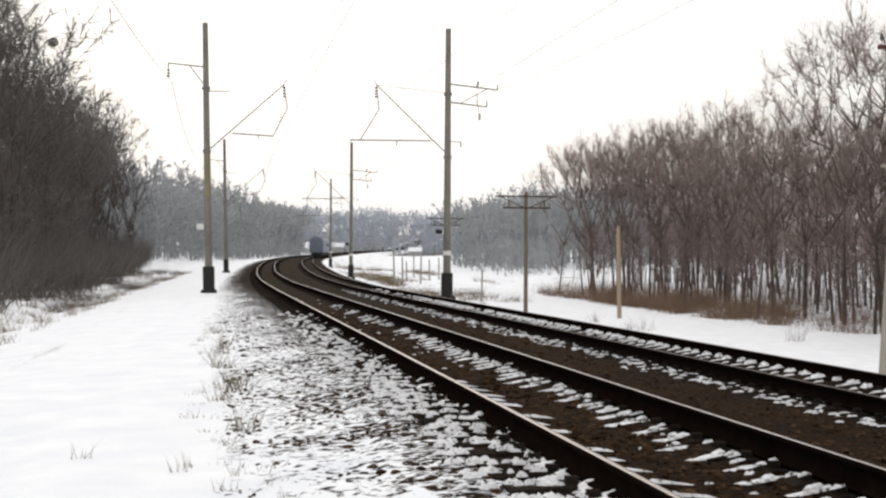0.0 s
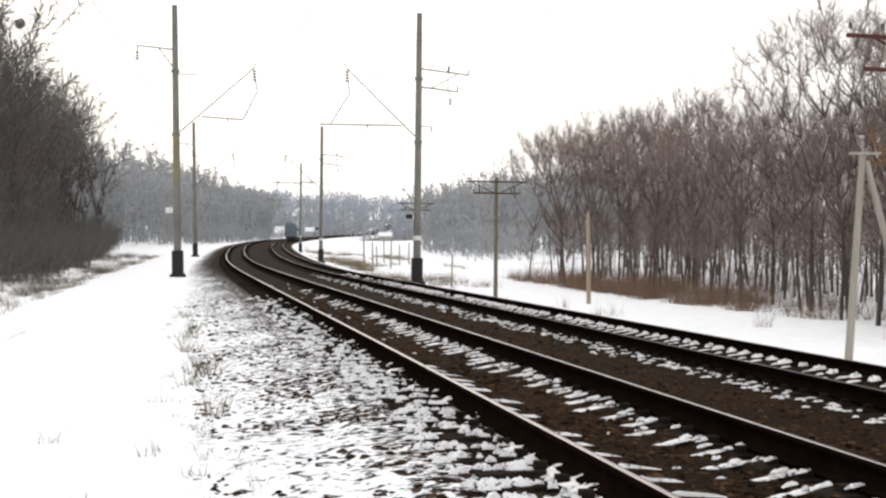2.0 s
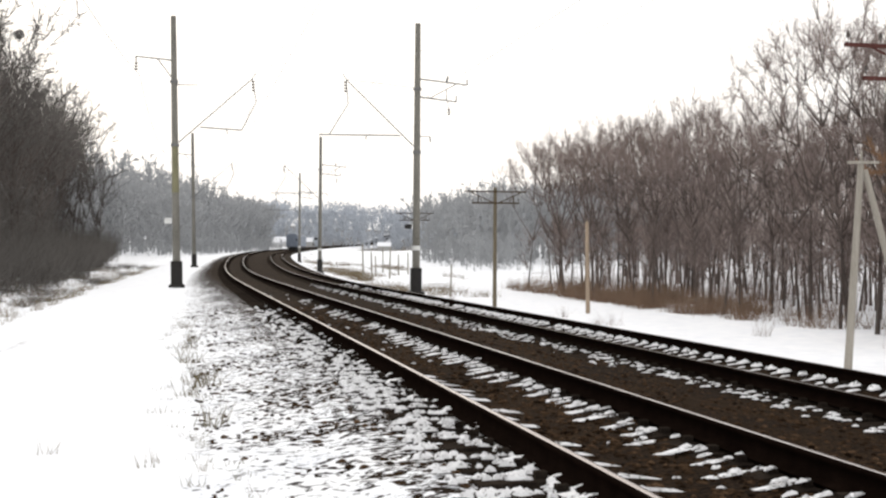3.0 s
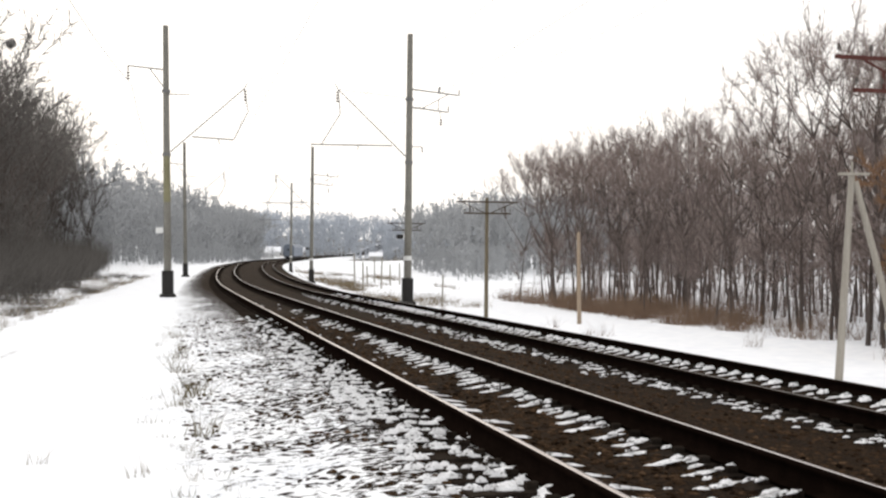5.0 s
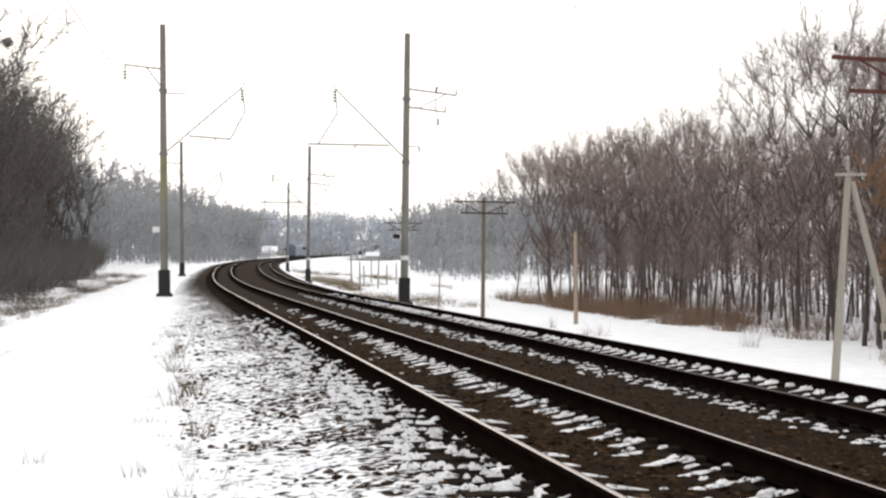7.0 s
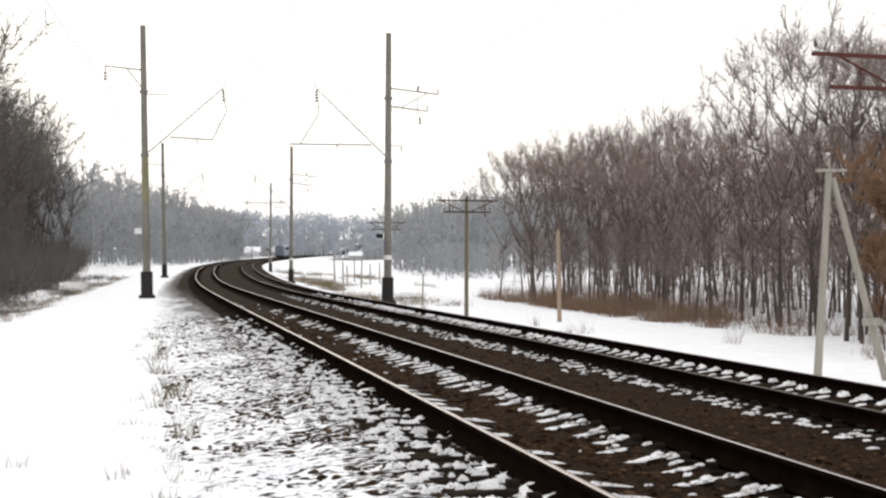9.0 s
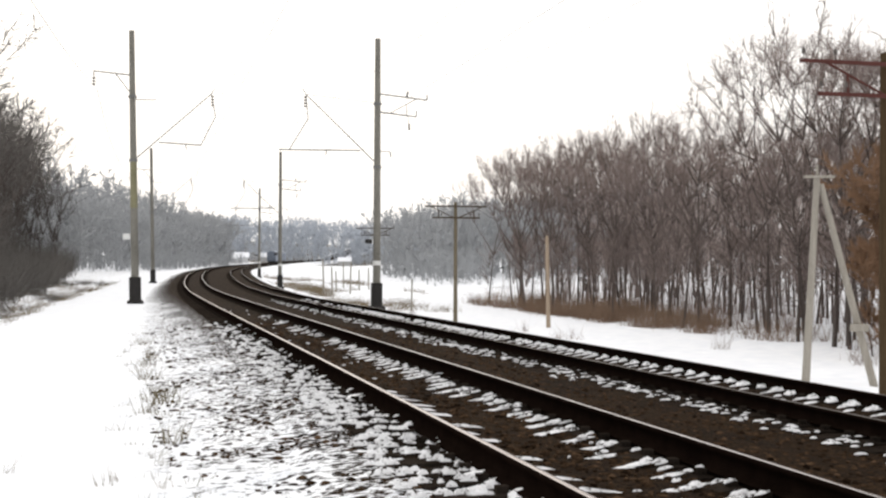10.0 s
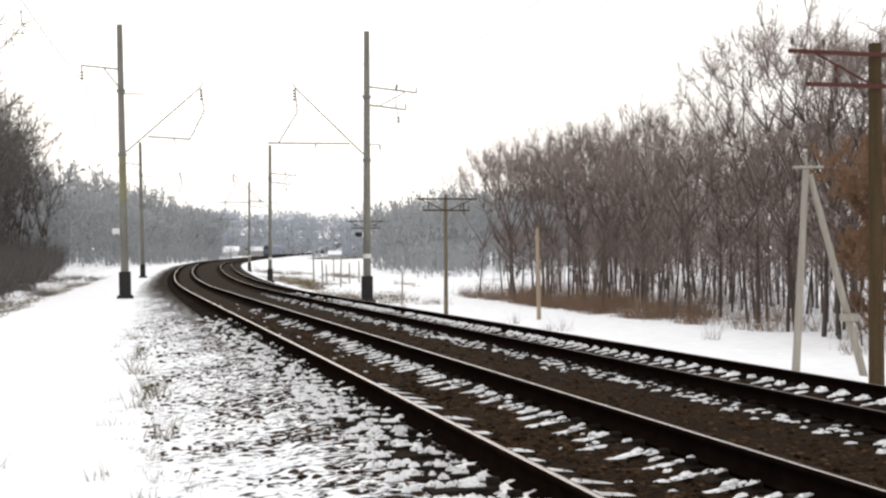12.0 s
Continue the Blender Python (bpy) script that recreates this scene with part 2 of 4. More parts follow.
def relief(s, o):
    amp = np.interp(np.abs(o - 3), [0, 4.0, 5.0, 7, 14, 40], [0.0, 0.0, 0.03, 0.05, 0.16, 0.3])
    r = vnoise(s * 0.35, o * 0.6, 1) * amp * 1.4 + vnoise(s * 1.7, o * 1.9, 2) * amp * 0.5
    bed = np.exp(-((o + 1.6) / 0.75) ** 4)
    r += bed * (vnoise(s * 3.5, o * 4, 3) * 0.05 + vnoise(s * 9, o * 9, 4) * 0.04)
    inner = ((o > -1.0) & (o < 8.0))
    r += inner * (vnoise(s * 11, o * 11, 5) * 0.02)
    return r


def ground_z(s, o):
    return float(course(s)[2] + profile(np.float64(s), np.float64(o)) + relief(np.asarray([s], float), np.asarray([o], float))[0])


def on_ground(s, o, sink=0.0):
    p = at(s, o)
    p.z = ground_z(s, o) - sink
    return p


# ---- mesh helpers ----
def mesh_object(name, verts, faces, mats, parent=None, label="", smooth=False, indices=None):
    me = bpy.data.meshes.new(name)
    me.from_pydata([tuple(v) for v in verts], [], [tuple(f) for f in faces])
    for m in (mats if isinstance(mats, (list, tuple)) else [mats]):
        me.materials.append(m)
    if indices is not None:
        me.polygons.foreach_set("material_index", indices)
    if smooth:
        me.polygons.foreach_set("use_smooth", [True] * len(me.polygons))
    me.update()
    ob = new(name, me)
    if parent:
        ob.parent = parent
    if label:
        ob["label"] = label
    return ob


def part(name, bm, mat, parent=None, label="", smooth=False):
    me = bpy.data.meshes.new(name)
    bm.to_mesh(me)
    bm.free()
    me.materials.append(mat)
    if smooth:
        me.polygons.foreach_set("use_smooth", [True] * len(me.polygons))
    ob = new(name, me)
    if parent:
        ob.parent = parent
    if label:
        ob["label"] = label
    return ob


def thing(name, m, label, category, group="", kind=""):
    ob = new(name)
    ob.matrix_world = m
    ob.empty_display_size = 0.3
    return tagged(ob, label, category, group, kind)


def add_box(bm, size, centre, bevel=0.0, rot=None):
    r = bmesh.ops.create_cube(bm, size=1.0)
    vs = r["verts"]
    bmesh.ops.scale(bm, vec=size, verts=vs)
    if bevel:
        es = list({e for v in vs for e in v.link_edges})
        r = bmesh.ops.bevel(bm, geom=es, offset=bevel, segments=1, affect="EDGES")
        vs = list({v for f in r["faces"] for v in f.verts} | {v for v in vs if v.is_valid})
    if rot:
        bmesh.ops.rotate(bm, verts=vs, cent=(0, 0, 0), matrix=rot)
    bmesh.ops.translate(bm, vec=centre, verts=vs)
    return vs


def add_rod(bm, a, b, r0, r1=None, sides=8):
    a, b = Vector(a), Vector(b)
    d = b - a
    r1 = r0 if r1 is None else r1
    q = d.to_track_quat("Z", "Y").to_matrix().to_4x4()
    bmesh.ops.create_cone(bm, cap_ends=True, segments=sides, radius1=r0, radius2=r1, depth=d.length,
                          matrix=Matrix.Translation((a + b) / 2) @ q)


def tubes(p0, p1, r0, r1, sides):
    """Many tapered rods as arrays: vertices and faces."""
    p0, p1, r0, r1 = np.asarray(p0, float), np.asarray(p1, float), np.asarray(r0, float), np.asarray(r1, float)
    d = p1 - p0
    d /= np.linalg.norm(d, axis=1, keepdims=True) + 1e-9
    ref = np.where(np.abs(d[:, 2:3]) < 0.9, np.array([[0, 0, 1.0]]), np.array([[1.0, 0, 0]]))
    u = np.cross(d, ref)
    u /= np.linalg.norm(u, axis=1, keepdims=True) + 1e-9
    w = np.cross(d, u)
    ang = np.arange(sides) * 2 * np.pi / sides
    ring = u[:, None] * np.cos(ang)[None, :, None] + w[:, None] * np.sin(ang)[None, :, None]
    n = len(p0)
    v = np.concatenate([p0[:, None] + ring * r0[:, None, None], p1[:, None] + ring * r1[:, None, None]], 1).reshape(-1, 3)
    k = np.arange(sides)
    f = np.stack([k, (k + 1) % sides, (k + 1) % sides + sides, k + sides], 1)
    f = (f[None] + (np.arange(n) * 2 * sides)[:, None, None]).reshape(-1, 4)
    return v, f


def spikes(p0, p1, r):
    """Many thin three-sided twigs that end in a point."""
    p0, p1, r = np.asarray(p0, float), np.asarray(p1, float), np.asarray(r, float)
    d = p1 - p0
    ref = np.where(np.abs(d[:, 2:3]) < 0.9 * np.linalg.norm(d, axis=1, keepdims=True), np.array([[0, 0, 1.0]]), np.array([[1.0, 0, 0]]))
    u = np.cross(d, ref)
    u /= np.linalg.norm(u, axis=1, keepdims=True) + 1e-9
    w = np.cross(d, u)
    w /= np.linalg.norm(w, axis=1, keepdims=True) + 1e-9
    ang = np.arange(3) * 2 * np.pi / 3
    ring = u[:, None] * np.cos(ang)[None, :, None] + w[:, None] * np.sin(ang)[None, :, None]
    n = len(p0)
    v = np.concatenate([p0[:, None] + ring * r[:, None, None], p1[:, None]], 1).reshape(-1, 3)
    f = np.array([[0, 1, 3], [1, 2, 3], [2, 0, 3]])
    f = (f[None] + (np.arange(n) * 4)[:, None, None]).reshape(-1, 3)
    return v, f


def fast_mesh(name, v, f):
    """A mesh from arrays of vertices and equal-sided faces."""
    me = bpy.data.meshes.new(name)
    n, k = f.shape
    me.vertices.add(len(v))
    me.vertices.foreach_set("co", np.asarray(v, np.float32).ravel())
    me.loops.add(n * k)
    me.loops.foreach_set("vertex_index", f.astype(np.int32).ravel())
    me.polygons.add(n)
    me.polygons.foreach_set("loop_start", np.arange(n, dtype=np.int32) * k)
    me.update(calc_edges=True)
    return me


# ---- the ground: one sheet that follows the line and reaches the horizon ----
def build_ground():
    s = [-60.0, -40, -25, -15, -9, -5, -2, 0.0]
    while s[-1] < 4600:
        s.append(s[-1] + max(0.09, 0.016 * s[-1]))
    right = list(np.arange(-4.2, 8.4, 0.075))
    step = 0.09
    while right[-1] < 1400:
        step *= 1.07
        right.append(right[-1] + step)
    left, step = [-4.2], 0.09
    while left[-1] > -1500:
        step *= 1.07
        left.append(left[-1] - step)
    o = np.array(left[:0:-1] + right)
    s = np.array(s)
    S, O = np.meshgrid(s, o, indexing="ij")
    X, Y, Z, TH = course(S)
    H = Z + profile(S, O) + relief(S, O)
    v = np.stack([X + O * np.cos(TH), Y - O * np.sin(TH), H], -1).reshape(-1, 3)
    ns, no = S.shape
    i = (np.arange(ns - 1)[:, None] * no + np.arange(no - 1)[None]).reshape(-1)
    f = np.stack([i, i + 1, i + no + 1, i + no], 1)[:, ::-1]
    me = fast_mesh("ground", v, f)
    me.materials.append(M_GROUND)
    me.polygons.foreach_set("use_smooth", np.ones(len(me.polygons), bool))
    # how thick the snow lies across the line
    c = np.interp(O, [-11, -9, -7, -4, -2.65, -2.3, -1.7, -1.2, -0.85, -0.4, -0.15, 2.4, 3.0, 3.6, 4.2, 7.2, 7.7, 8.2, 26, 30, 60],
                  [0.70, 0.72, 0.76, 1.0, 0.98, 0.61, 0.555, 0.525, 0.50, 0.44, 0.18, 0.10, 0.12, 0.12, 0.12, 0.2, 0.5, 0.95, 0.95, 0.92, 0.95])
    c = c + 0.35 * vnoise(S * 0.16, O * 0.3, 11) * ((O < -5) | (O > 24)) + 0.1 * vnoise(S * 0.9, O * 0.9, 12) * ((O < -1) & (O > -3))
    c = c - np.clip((S - 85) / 25, 0, 1) * np.interp(O, [8.5, 10, 20, 25], [0, 1, 1, 0]) * (0.05 - 0.5 * vnoise(S * 0.16, O * 0.9, 14))
    # ground colour comes through in a broken strip around o = -5.3
    c = c - 0.36 * np.exp(-((O + 5.3) / 0.3) ** 2) * (0.5 + 0.8 * vnoise(S * 0.25, O * 0.9, 15)) * (S < 120)
    far = np.clip((S - 18) / 70, 0, 1) * np.interp(O, [-2.6, -2.2, -0.9, -0.2], [0, 0.4, 1.5, 1.8])
    c = c - 0.12 * far
    c = np.where((S > 150) & (O < -11), 0.60, c)
    c = np.where((S > 590) & ((O < -6) | (O > 14)), 0.42, c)
    stony = ((O > -2.4) & (O < 8.0)).astype(float)
    for name, val in (("cover", c), ("stony", stony)):
        a = me.attributes.new(name, "FLOAT", "POINT")
        a.data.foreach_set("value", val.astype(np.float32).ravel())
    return tagged(new("ground", me), "snow-covered ground with a dark ballast bed between the rails", "ground", kind="structure")


build_ground()

# ---- the two tracks ----
RAIL_LEFT = [(-0.075, -0.18), (0.075, -0.18), (0.075, -0.165), (0.012, -0.148), (0.010, -0.05), (0.036, -0.038), (0.036, -0.006),
             (0.022, 0.0), (-0.022, 0.0), (-0.036, -0.006), (-0.036, -0.038), (-0.010, -0.05), (-0.012, -0.148), (-0.075, -0.165)]


def rail_mesh(o, dz, head):
    s = np.concatenate([np.arange(-20, 90, 1.0), np.arange(90, 738, 4.0)])
    x, y, z, th = course(s)
    prof = np.array(RAIL_LEFT)
    n = len(prof)
    cx, cy = np.cos(th), -np.sin(th)
    v = np.stack([x[:, None] + (o + prof[:, 0]) * cx[:, None], y[:, None] + (o + prof[:, 0]) * cy[:, None],
                  z[:, None] + dz + prof[:, 1]], -1).reshape(-1, 3)
    k = np.arange(n)
    f = np.stack([k, (k + 1) % n, (k + 1) % n + n, k + n], 1)
    f = (f[None] + (np.arange(len(s) - 1) * n)[:, None, None]).reshape(-1, 4)[:, ::-1]
    me = fast_mesh("rail", v, f)
    me.materials.append(M_RUST_SHADE)
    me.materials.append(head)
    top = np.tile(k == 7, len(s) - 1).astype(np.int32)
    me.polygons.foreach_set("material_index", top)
    return me


def sleeper_mesh():
    """A concrete sleeper, waisted in the middle, with rail seats and clips; its x runs across the line, top at z = 0."""
    bm = bmesh.new()
    xs = [-1.35, -1.1, -0.62, -0.12, 0.12, 0.62, 1.1, 1.35]
    tops = [-0.02, 0.0, 0.0, -0.08, -0.08, 0.0, 0.0, -0.02]
    half = [0.125, 0.13, 0.13, 0.11, 0.11, 0.13, 0.13, 0.125]
    rings = []
    for x, t, h in zip(xs, tops, half):
        rings.append([bm.verts.new(c) for c in ((x, -h - 0.02, -0.2), (x, -h, t), (x, h, t), (x, h + 0.02, -0.2))])
    for a, b in zip(rings, rings[1:]):
        for i in range(3):
            bm.faces.new((a[i], b[i], b[i + 1], a[i + 1]))
    bm.faces.new(rings[0][::-1])
    bm.faces.new(rings[-1])
    for x in (-0.795, 0.795):
        for d in (-0.13, 0.13):
            add_box(bm, (0.08, 0.07, 0.05), (x + d, 0, 0.02))
    bmesh.ops.recalc_face_normals(bm, faces=bm.faces)
    me = bpy.data.meshes.new("sleeper")
    bm.to_mesh(me)
    bm.free()
    me.materials.append(M_SLEEPER)
    return me


SPACING = 0.466


def sleeper_stations(first, last):
    return np.arange(first, last, SPACING)


def build_track(o, dz, label):
    tr = thing("railway_track", pose(0, 0, 0), label, "railway track", "double-track line")
    for d, dd in ((0, 0), (GAUGE, -CANT * GAUGE)):
        ob = new("rail", rail_mesh(o + d, dz + dd, M_STEEL_DULL if o > 1 else M_STEEL if d else M_STEEL_WORN))
        ob.parent = tr
        ob["label"] = "rusty shade-dark steel rail with a worn bright head" if o < 1 else "rusty shade-dark steel rail with a dull head"
    me = sleeper_mesh()
    tilt = math.degrees(math.atan(CANT))
    for s in sleeper_stations(2.0 - 17 * SPACING if o < 1 else 4.0 - 21 * SPACING, 58):
        ob = new("sleeper", me)
        ob.parent = tr
        p = at(s, o + GAUGE / 2, dz - CANT * GAUGE / 2 - 0.198)
        ob.matrix_basis = pose(p.x, p.y, p.z, 0, tilt, heading(s))
    # the rest, far along the line, as one piece
    src = np.array([v.co for v in me.vertices])
    fc = [tuple(p.vertices) for p in me.polygons]
    vs, fs = [], []
    for s in sleeper_stations(58.1, 240):
        m = np.array(Matrix.Translation(at(s, o + GAUGE / 2, dz - CANT * GAUGE / 2 - 0.198)) @ pose(0, 0, 0, 0, tilt, heading(s)))
        base = len(vs) * len(src)
        vs.append(src @ m[:3, :3].T + m[:3, 3])
        fs += [tuple(i + base for i in f) for f in fc]
    ob = mesh_object("sleeper_stretch", np.concatenate(vs), fs, M_SLEEPER, tr)
    tagged(ob, kind="stuff")
    return tr


build_track(0.0, 0.0, "near railway track on concrete sleepers in dark ballast")
build_track(TRACK_GAP, TRACK_DROP, "far railway track on concrete sleepers with snow between its rails")


# snow lying on the sleepers and in the cribs
def snow_lumps():
    rng = np.random.default_rng(5)
    vs, fs = [], []
    n = 0

    def lump(s, o, z, ls, lo, h, rise=0.0):
        nonlocal n
        c = at(s, o, z)
        th = float(course(s)[3])
        ring = 11
        a = np.arange(ring) * 2 * np.pi / ring
        rad = 0.55 + 0.55 * rng.random(ring)
        pts = []
        for k, hh in ((1.0, 0.0), (0.72, 0.75), (0.25, 1.0)):
            ox, sx = np.sign(np.cos(a)) * np.abs(np.cos(a)) ** 0.6 * rad * lo * k / 2, np.sign(np.sin(a)) * np.abs(np.sin(a)) ** 0.6 * rad * ls * k / 2
            pts.append(np.stack([c.x + ox * np.cos(th) + sx * np.sin(th), c.y - ox * np.sin(th) + sx * np.cos(th),
                                 c.z + rise * ox + h * hh * (0.5 + rng.random(ring))], 1))
        vs.append(np.concatenate(pts))
        for lv in (0, 1):
            for i in range(ring):
                j = (i + 1) % ring
                fs.append((n + lv * ring + i, n + lv * ring + j, n + (lv + 1) * ring + j, n + (lv + 1) * ring + i))
        fs.append(tuple(n + 2 * ring + i for i in range(ring)))
        n += 3 * ring

    for s in sleeper_stations(2.0, 44):
        keep = 1.0 if s < 17 else max(0.0, 1 - (s - 17) / 22)
        if rng.random() < 0.97 * keep:        # near track: a slab along the sleeper, a ragged clump by the far rail's seat
            o0 = 0.82 + 0.2 * rng.random()
            lump(s + rng.normal(0, 0.012), o0 + 0.22, -0.236, 0.075 + 0.04 * rng.random(), 0.46 + 0.16 * rng.random(), 0.016, 0.17)
            for k in range(int(rng.integers(2, 5))):
                lump(s + rng.normal(0, 0.05), 1.30 + rng.normal(0, 0.08), -0.2 + 0.02 * rng.random(), 0.025 + 0.04 * rng.random(), 0.06 + 0.09 * rng.random(), 0.018, 0.2)
        for _ in range(2):                    # crumbs in the bed
            if rng.random() < 0.35:
                lump(s + rng.normal(0, 0.2), 0.15 + 1.2 * rng.random(), -0.235, 0.02 + 0.03 * rng.random(), 0.04 + 0.07 * rng.random(), 0.015)
        if rng.random() < 0.95 and s < 14:     # a thin streak by the near rail
            lump(s + rng.normal(0, 0.015), 0.34 + rng.normal(0, 0.05), -0.203, 0.04 + 0.025 * rng.random(), 0.42 + 0.25 * rng.random(), 0.02, -0.08)
        for _ in range(int(rng.integers(10, 17) * min(1.0, max(0.0, (34 - s) / 20)))):   # bits on the sleeper's outer end and the shoulder
            lump(s + rng.normal(0, 0.085), -0.13 - 0.62 * rng.random() ** 1.1, -0.205, 0.03 + 0.045 * rng.random(), 0.06 + 0.13 * rng.random(), 0.028)
    for s in sleeper_stations(4.0, 75):
        keep = 1.0 if s < 30 else max(0.0, 1 - (s - 30) / 45)
        z = TRACK_DROP - 0.2
        if rng.random() < 0.96 * keep:
            lump(s + rng.normal(0, 0.02), TRACK_GAP + 1.33 + rng.normal(0, 0.02), z + 0.02, 0.12 + 0.06 * rng.random(), 0.17 + 0.08 * rng.random(), 0.045, 0.12)
            lump(s + rng.normal(0, 0.03), TRACK_GAP + 1.14 + rng.normal(0, 0.04), z, 0.04 + 0.03 * rng.random(), 0.16 + 0.12 * rng.random(), 0.018, 0.12)
        if rng.random() < 0.6 * keep:
            lump(s + rng.normal(0, 0.04), TRACK_GAP + 0.75 + rng.normal(0, 0.12), z - 0.02, 0.05 + 0.05 * rng.random(), 0.12 + 0.16 * rng.random(), 0.025)
        for _ in range(int(rng.integers(3, 9) * keep)):
            lump(s + rng.normal(0, 0.14), TRACK_GAP - 0.4 + rng.normal(0, 0.17), z, 0.02 + 0.035 * rng.random(), 0.06 + 0.13 * rng.random(), 0.016)
        if rng.random() < 0.25:
            lump(s + rng.normal(0, 0.2), TRACK_GAP - 1.1 + rng.normal(0, 0.4), z - 0.01, 0.04 + 0.05 * rng.random(), 0.06 + 0.1 * rng.random(), 0.035)
    ob = mesh_object("snow_patches", np.concatenate(vs), fs, M_SNOW_GRIT)
    tagged(ob, "lumpy old snow lying on the sleepers between the rails", "snow", kind="stuff")


snow_lumps()


def snow_clods():
    """Small clods of old snow on the ballast shoulder and the sleepers' outer ends."""
    rng = np.random.default_rng(17)
    N = 5000
    s = 3.5 + 27 * rng.random(N) ** 1.5
    o = -0.5 - 1.85 * rng.random(N) ** 0.85
    X, Y, Z, TH = course(s)
    H = Z + profile(s, o) + relief(s, o) + np.where(o > -0.6, 0.02, 0.004)
    ring = 8
    a = np.arange(ring) * 2 * np.pi / ring
    size = 0.028 + 0.085 * rng.random(N) ** 1.8
    rad = 0.55 + 0.75 * rng.random((N, ring))
    lo, ls = size * (1.0 + 1.1 * rng.random(N)), size * (0.55 + 0.45 * rng.random(N))
    th = TH + rng.normal(0, 0.35, N)
    levels = []
    for k, h in ((1.0, -0.2), (0.85, 0.35), (0.45, 0.55)):
        ox, sx = np.cos(a) * rad * lo[:, None] * k, np.sin(a) * rad * ls[:, None] * k
        levels.append(np.stack([X[:, None] + ox * np.cos(th)[:, None] + sx * np.sin(th)[:, None],
                                Y[:, None] - ox * np.sin(th)[:, None] + sx * np.cos(th)[:, None],
                                H[:, None] + size[:, None] * h * (0.6 + 0.6 * rng.random((N, ring)))], -1))
    top = np.stack([X, Y, H + size * 0.62], -1)[:, None]
    v = np.concatenate(levels + [top], 1)
    i = np.arange(ring)
    j = (i + 1) % ring
    f = np.concatenate([np.stack(q, 1) for q in ((i, j, j + ring), (i, j + ring, i + ring), (i + ring, j + ring, j + 2 * ring),
                                                 (i + ring, j + 2 * ring, i + 2 * ring), (i + 2 * ring, j + 2 * ring, np.full(ring, 3 * ring)))])
    f = (f[None] + (np.arange(N) * (3 * ring + 1))[:, None, None]).reshape(-1, 3)
    me = fast_mesh("snow_clods", v.reshape(-1, 3), f)
    me.materials.append(M_SNOW_GRIT)
    tagged(new("snow_clods", me), "crumbled clods of old snow on the ballast shoulder", "snow", kind="stuff")


snow_clods()


def stones():
    """Loose ballast stones on the bed and shoulder."""
    rng = np.random.default_rng(8)
    ico = bmesh.new()
    bmesh.ops.create_icosphere(ico, subdivisions=1, radius=1.0)
    iv = np.array([v.co for v in ico.verts])
    fi = np.array([[v.index for v in f.verts] for f in ico.faces])
    ico.free()
    N = 12000
    s = 3.0 + 30 * rng.random(N) ** 1.5
    zone = rng.random(N)
    o = np.where(zone < 0.30, -2.25 + 2.0 * rng.random(N), np.where(zone < 0.72, 0.1 + 1.4 * rng.random(N), 1.7 + 3.0 * rng.random(N)))
    keep = ~((o < -0.75) & (vnoise(s * 2.2, o * 2.2, 21) < 0.02))
    s, o = s[keep], o[keep]
    N = len(s)
    X, Y, Z, TH = course(s)
    H = Z + profile(s, o) + relief(s, o)
    size = 0.013 + 0.02 * rng.random(N) ** 2
    sc = (0.6 + 0.8 * rng.random((N, 1, 3))) * size[:, None, None] * np.array([1.25, 1.1, 0.6])
    jit = 1 + 0.6 * (rng.random((N, len(iv), 1)) - 0.5)
    v = iv[None] * sc * jit
    a = rng.random(N) * 6.28
    ca, sa = np.cos(a)[:, None], np.sin(a)[:, None]
    v = np.stack([v[..., 0] * ca - v[..., 1] * sa, v[..., 0] * sa + v[..., 1] * ca, v[..., 2]], -1)
    v += np.stack([X + o * np.cos(TH), Y - o * np.sin(TH), H + size * 0.05], -1)[:, None]
    f = (fi[None] + (np.arange(N) * len(iv))[:, None, None]).reshape(-1, 3)
    me = fast_mesh("ballast_stones", v.reshape(-1, 3), f)
    me.materials.append(M_STONE)
    tagged(new("ballast_stones", me), "dark crushed ballast stones strewn between the sleepers", "ballast", kind="stuff")


stones()


